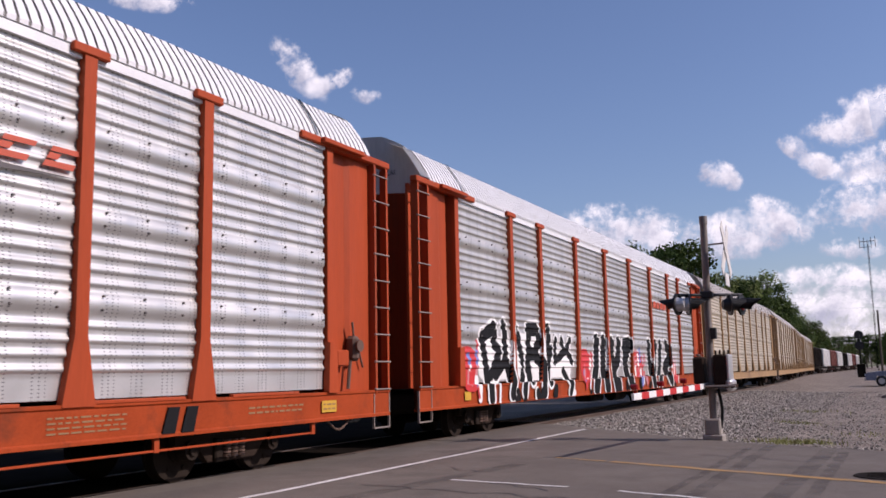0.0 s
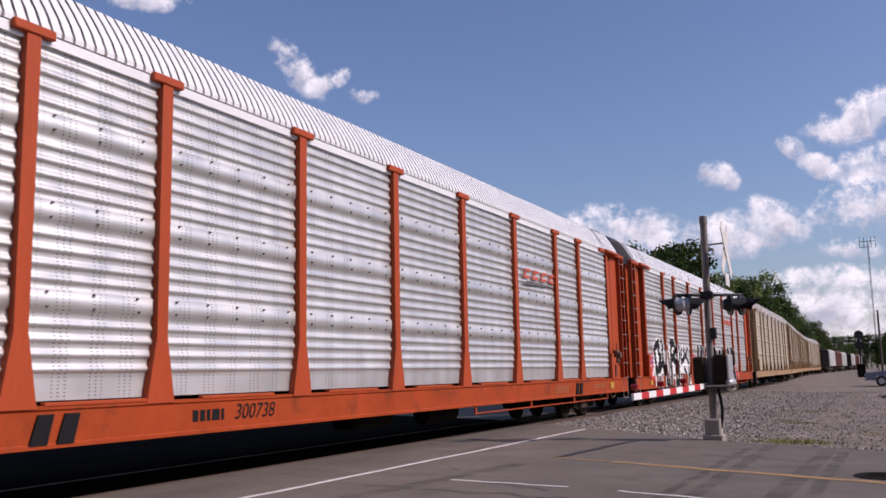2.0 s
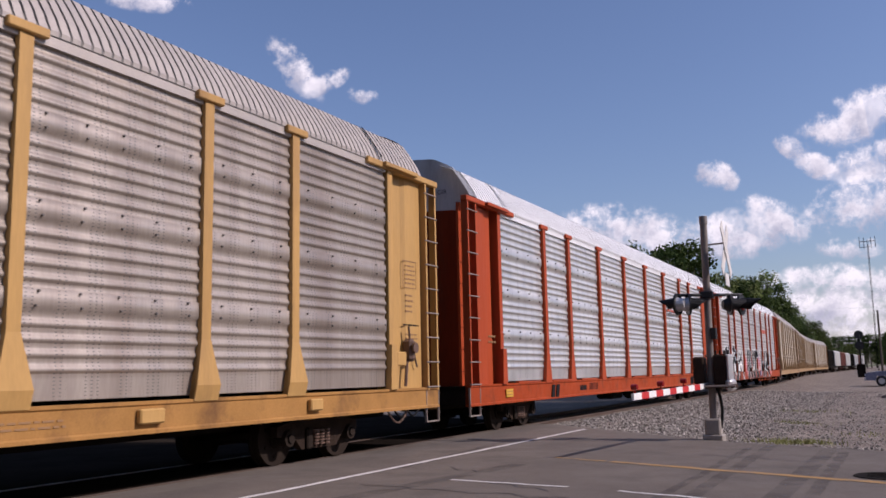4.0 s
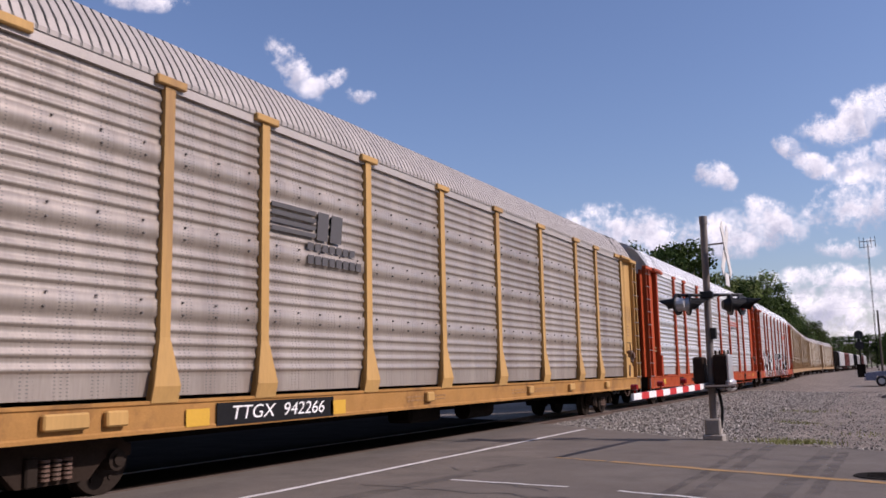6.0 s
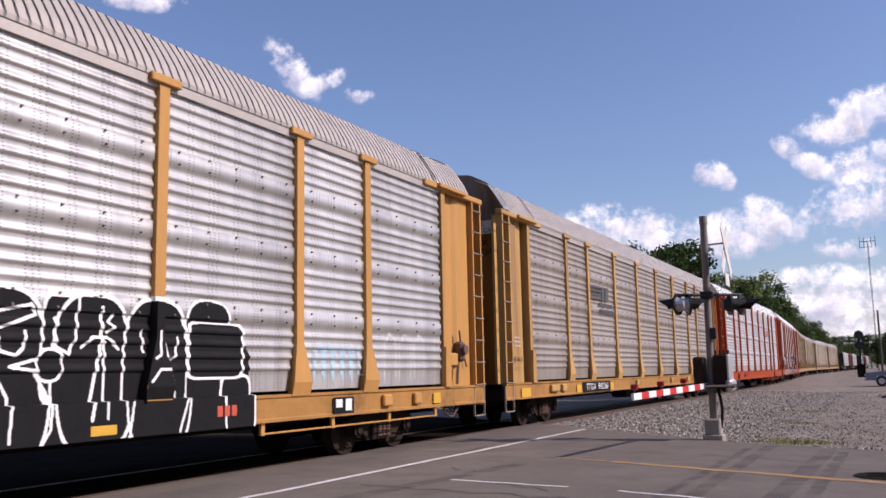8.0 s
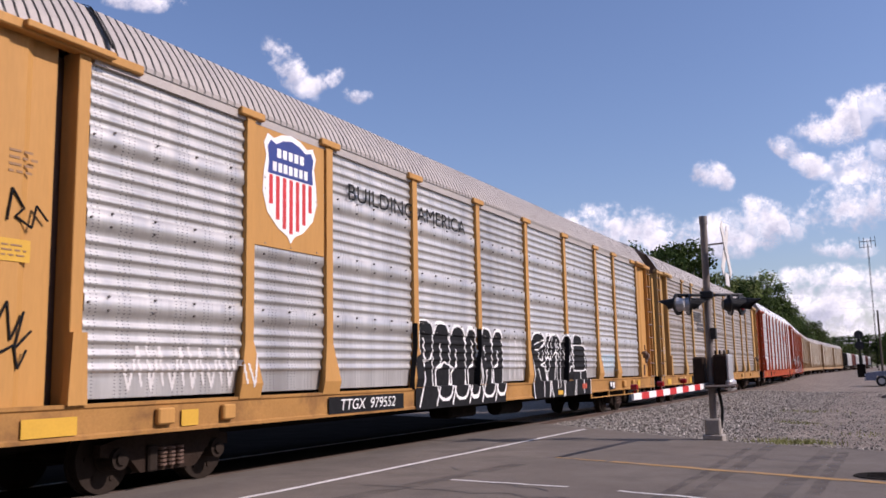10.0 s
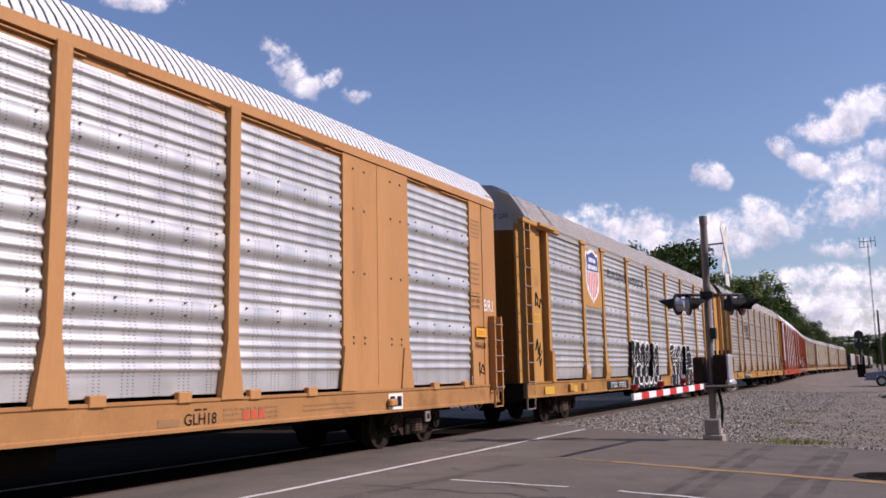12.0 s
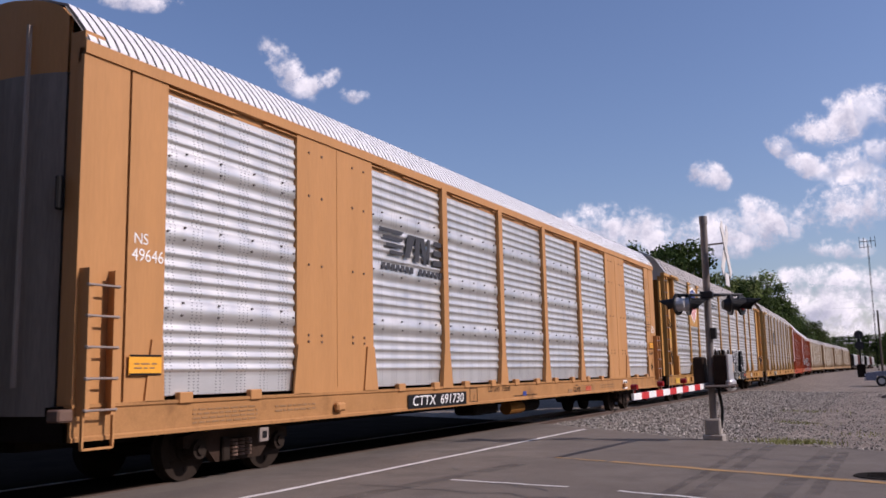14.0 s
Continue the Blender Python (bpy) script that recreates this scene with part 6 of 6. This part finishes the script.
# ---- far things beside the line ----
def pickup():
    paint = material("blue_grey_car_paint", (0.16, 0.19, 0.27), 0.3, vary=0.05)
    glass = plain("dark_car_glass", (0.02, 0.025, 0.03), 0.1)
    rubber = plain("tyre_rubber", (0.02, 0.02, 0.02), 0.8)
    car = tagged(empty("pickup_truck", pose(10.3, 73.2, -0.2)), "blue-grey pickup truck parked on gravel", "pickup truck")
    bm = bmesh.new()
    body = [(-2.75, 0.45), (-2.80, 0.85), (-2.65, 1.02), (-1.35, 1.12), (2.75, 1.12), (2.78, 0.5), (2.3, 0.42), (2.2, 0.75), (1.6, 0.75), (1.5, 0.42), (-1.35, 0.42), (-1.45, 0.75), (-2.05, 0.75), (-2.15, 0.42)]
    prism(bm, body, "y", -0.95, 0.95)
    part("body", bm, paint, car)
    bm = bmesh.new()
    prism(bm, [(-1.35, 1.12), (-0.65, 1.78), (0.75, 1.80), (0.95, 1.12)], "y", -0.82, 0.82)
    part("cab", bm, paint, car)
    bm = bmesh.new()
    prism(bm, [(-1.10, 1.20), (-0.62, 1.70), (0.68, 1.72), (0.80, 1.20)], "y", -0.828, -0.822)
    part("side_window", bm, glass, car)
    for x in (-1.75, 1.9):
        for y in (-0.85, 0.85):
            wheel = part("wheel", rod(bmesh.new(), (x, y - 0.12, 0.38), (x, y + 0.12, 0.38), 0.38, 20), rubber, car, "black rubber tyre")
            part("rim", rod(bmesh.new(), (x, y - 0.13, 0.38), (x, y + 0.13, 0.38), 0.22, 14), M_SILVER, wheel)
    part("bumper", boxed(-2.92, -2.72, -0.9, 0.9, 0.42, 0.66, bevel=0.05), M_SILVER, car)
    for y in (-0.72, 0.72):
        part("headlight", boxed(-2.82, -2.74, y - 0.18, y + 0.18, 0.74, 0.92, bevel=0.03), M_WHITE, car)


def block_signal():
    sig = tagged(empty("railway_signal", pose(5.55, 128.0, -0.2)), "black two-headed railway signal on a dark mast", "railway signal")
    part("mast", rod(bmesh.new(), (0, 0, 0), (0, 0, 6.0), 0.10, 10), M_BLACK, sig)
    for z in (5.5, 4.1):
        bm = rod(bmesh.new(), (0, -0.1, z), (0, 0.1, z), 0.56, 24)
        head = part("signal_head", bm, M_LAMP, sig, "black round signal head")
        part("hood", rod(bmesh.new(), (0, -0.45, z), (0, -0.1, z), 0.16, 12), M_LAMP, head)
    bm = boxed(-0.5, 0.5, -0.4, 0.4, 0, 1.7, bevel=0.04)
    part("relay_case", bm, M_DARK, sig)
    bm = bmesh.new()
    for k in range(10):
        rod(bm, (-0.2, 0.3, 0.3 + 0.5 * k), (0.2, 0.3, 0.3 + 0.5 * k), 0.02, 5)
    for x in (-0.2, 0.2):
        rod(bm, (x, 0.3, 0), (x, 0.3, 5.4), 0.025, 5)
    part("ladder", bm, M_LAMP, sig)


def radio_mast():
    mast = tagged(empty("radio_mast", pose(7.2, 150.0, -0.2)), "slender grey radio mast with antenna arms", "radio mast")
    bm = bmesh.new()
    for a in (0, 2.094, 4.189):
        x, y = 0.11 * math.cos(a), 0.11 * math.sin(a)
        rod(bm, (x, y, 0), (x, y, 20.6), 0.026, 5)
    for k in range(40):
        for a, b in ((0, 2.094), (2.094, 4.189), (4.189, 0)):
            rod(bm, (0.11 * math.cos(a), 0.11 * math.sin(a), 0.5 * k), (0.11 * math.cos(b), 0.11 * math.sin(b), 0.5 * k + 0.5), 0.014, 4)
    part("lattice", bm, M_DARK, mast)
    bm = rod(bmesh.new(), (-1.1, 0, 20.5), (1.1, 0, 20.5), 0.05, 6)
    rod(bm, (-1.1, 0, 19.6), (0.3, 0, 19.6), 0.04, 6)
    part("antenna_arm", bm, M_DARK, mast)
    for x, z in ((-1.1, 20.5), (-0.5, 20.4), (1.1, 20.5), (0.5, 20.4)):
        part("antenna", rod(bmesh.new(), (x, 0, z - 1.0), (x, 0, z + 0.7), 0.045, 6), M_DARK, mast)
    post = tagged(part("utility_post", rod(bmesh.new(), (7.75, 150, -0.3), (7.75, 150, 9.6), 0.19, 10, 0.14), M_BARK), "plain brown wooden post", "post")


def spoil_heap():
    bm = bmesh.new()
    bmesh.ops.create_icosphere(bm, subdivisions=4, radius=1.0)
    for v in bm.verts:
        d = 1 + 0.25 * noise.noise(v.co * 2.5) + 0.1 * noise.noise(v.co * 7)
        v.co = Vector((v.co.x * 1.7 * d, v.co.y * 1.4 * d, v.co.z * 0.55 * d))
    bm.transform(Matrix.Translation((10.6, 46.5, -0.35)))
    tagged(part("dirt_heap", bm, material("dark_earth", (0.10, 0.07, 0.055), 0.95, vary=0.3, bump=0.8)), "low heap of dark earth on the gravel", "dirt heap")


pickup()
block_signal()
radio_mast()
spoil_heap()


# ---- clouds, far behind everything ----
def cloud_material():
    m = bpy.data.materials.new("cloud")
    m.use_nodes = True
    n, l = m.node_tree.nodes, m.node_tree.links
    n.remove(n["Principled BSDF"])
    co, info = n.new("ShaderNodeTexCoord"), n.new("ShaderNodeObjectInfo")

    def op(kind, *vals):
        k = n.new("ShaderNodeMath")
        k.operation = kind
        for sock, v in zip(k.inputs, vals):
            if isinstance(v, bpy.types.NodeSocket):
                l.new(v, sock)
            else:
                sock.default_value = v
        return k.outputs[0]

    def rng(f, a, b, c, d):
        r = n.new("ShaderNodeMapRange")
        r.interpolation_type = "SMOOTHSTEP"
        for s, v in zip(("From Min", "From Max", "To Min", "To Max"), (a, b, c, d)):
            r.inputs[s].default_value = v
        l.new(f, r.inputs["Value"])
        return r.outputs[0]
    move = n.new("ShaderNodeVectorMath")
    move.operation = "MULTIPLY_ADD"
    move.inputs[1].default_value = (0.010, 0.010, 0.010)
    l.new(co.outputs["Object"], move.inputs[0])
    off = n.new("ShaderNodeVectorMath")
    off.operation = "SCALE"
    off.inputs[0].default_value = (40, 23, 61)
    l.new(info.outputs["Random"], off.inputs["Scale"])
    l.new(off.outputs[0], move.inputs[2])

    def fbm(s, d):
        t = n.new("ShaderNodeTexNoise")
        t.inputs["Scale"].default_value, t.inputs["Detail"].default_value, t.inputs["Roughness"].default_value = s, d, 0.66
        l.new(move.outputs[0], t.inputs["Vector"])
        return t.outputs["Fac"]
    sep = n.new("ShaderNodeSeparateXYZ")
    l.new(co.outputs["Generated"], sep.inputs[0])
    x = op("MULTIPLY_ADD", sep.outputs["X"], 2.0, -1.0)
    y = op("MULTIPLY_ADD", sep.outputs["Y"], 2.0, -1.0)
    r2 = op("ADD", op("MULTIPLY", x, x), op("MULTIPLY", y, y))
    body = op("SUBTRACT", 1.0, r2)
    dens = op("ADD", op("MULTIPLY", body, 0.66), op("MULTIPLY_ADD", fbm(2.0, 11.0), 2.7, -1.35))
    alpha = op("MULTIPLY", rng(dens, 0.10, 0.80, 0.0, 0.98), rng(body, 0.0, 0.40, 0.0, 1.0))
    # sunlit tops and grey bases are put into the glow colour
    lit = op("ADD", op("MULTIPLY", y, 0.45), op("ADD", op("MULTIPLY_ADD", fbm(1.5, 6.0), 1.7, -0.85), op("MULTIPLY", dens, -0.15)))
    mix = n.new("ShaderNodeMix")
    mix.data_type = "RGBA"
    l.new(rng(lit, -0.55, 0.25, 0.0, 1.0), mix.inputs["Factor"])
    mix.inputs["A"].default_value, mix.inputs["B"].default_value = (0.45, 0.48, 0.57, 1), (0.96, 0.96, 0.98, 1)
    em, tr, ms = n.new("ShaderNodeEmission"), n.new("ShaderNodeBsdfTransparent"), n.new("ShaderNodeMixShader")
    l.new(mix.outputs["Result"], em.inputs["Color"])
    l.new(alpha, ms.inputs["Fac"])
    l.new(tr.outputs[0], ms.inputs[1])
    l.new(em.outputs[0], ms.inputs[2])
    l.new(ms.outputs[0], n["Material Output"].inputs["Surface"])
    return m


M_CLOUD = cloud_material()
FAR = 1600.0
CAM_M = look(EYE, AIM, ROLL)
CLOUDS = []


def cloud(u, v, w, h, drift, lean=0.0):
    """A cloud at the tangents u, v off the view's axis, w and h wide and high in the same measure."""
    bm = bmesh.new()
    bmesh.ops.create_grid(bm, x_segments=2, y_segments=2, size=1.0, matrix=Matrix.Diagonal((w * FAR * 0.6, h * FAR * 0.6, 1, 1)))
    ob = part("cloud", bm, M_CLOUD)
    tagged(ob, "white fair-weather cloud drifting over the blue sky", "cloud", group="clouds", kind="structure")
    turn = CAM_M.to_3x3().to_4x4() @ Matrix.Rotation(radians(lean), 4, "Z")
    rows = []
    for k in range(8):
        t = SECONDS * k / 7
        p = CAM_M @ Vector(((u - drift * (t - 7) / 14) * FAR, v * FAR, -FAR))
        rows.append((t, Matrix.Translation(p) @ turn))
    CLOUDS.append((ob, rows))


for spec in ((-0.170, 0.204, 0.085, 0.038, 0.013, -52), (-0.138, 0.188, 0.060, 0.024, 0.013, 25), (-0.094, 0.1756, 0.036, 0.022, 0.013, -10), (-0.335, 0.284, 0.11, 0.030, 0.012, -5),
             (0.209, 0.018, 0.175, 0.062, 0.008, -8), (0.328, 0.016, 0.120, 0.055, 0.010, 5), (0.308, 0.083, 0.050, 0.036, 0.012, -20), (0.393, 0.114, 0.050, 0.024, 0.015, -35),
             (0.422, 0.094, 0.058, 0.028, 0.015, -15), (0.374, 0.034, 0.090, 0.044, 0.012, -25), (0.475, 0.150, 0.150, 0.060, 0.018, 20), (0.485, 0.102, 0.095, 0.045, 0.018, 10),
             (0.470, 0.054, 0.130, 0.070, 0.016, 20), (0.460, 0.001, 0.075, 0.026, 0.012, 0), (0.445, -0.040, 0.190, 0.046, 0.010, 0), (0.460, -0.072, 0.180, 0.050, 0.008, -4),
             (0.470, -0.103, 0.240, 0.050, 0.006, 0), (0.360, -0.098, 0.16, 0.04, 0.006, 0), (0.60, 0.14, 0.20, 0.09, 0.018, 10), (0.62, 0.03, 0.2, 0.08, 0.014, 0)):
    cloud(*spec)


def motions():
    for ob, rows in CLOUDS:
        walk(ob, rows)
    turns = [0.08 * k for k in range(int(SECONDS / 0.08) + 1)]
    for ob, home in NEAR_WHEELS:
        walk(ob, [(t, home @ Matrix.Rotation(-(travel(t) - travel(0)) / 0.42, 4, "X")) for t in turns + [SECONDS]])
    for ob, centre, bogie in CARS:
        walk(ob, [(t, car_pose(centre, t, bogie)) for t in [0.5 * k for k in range(29)]])


motions()
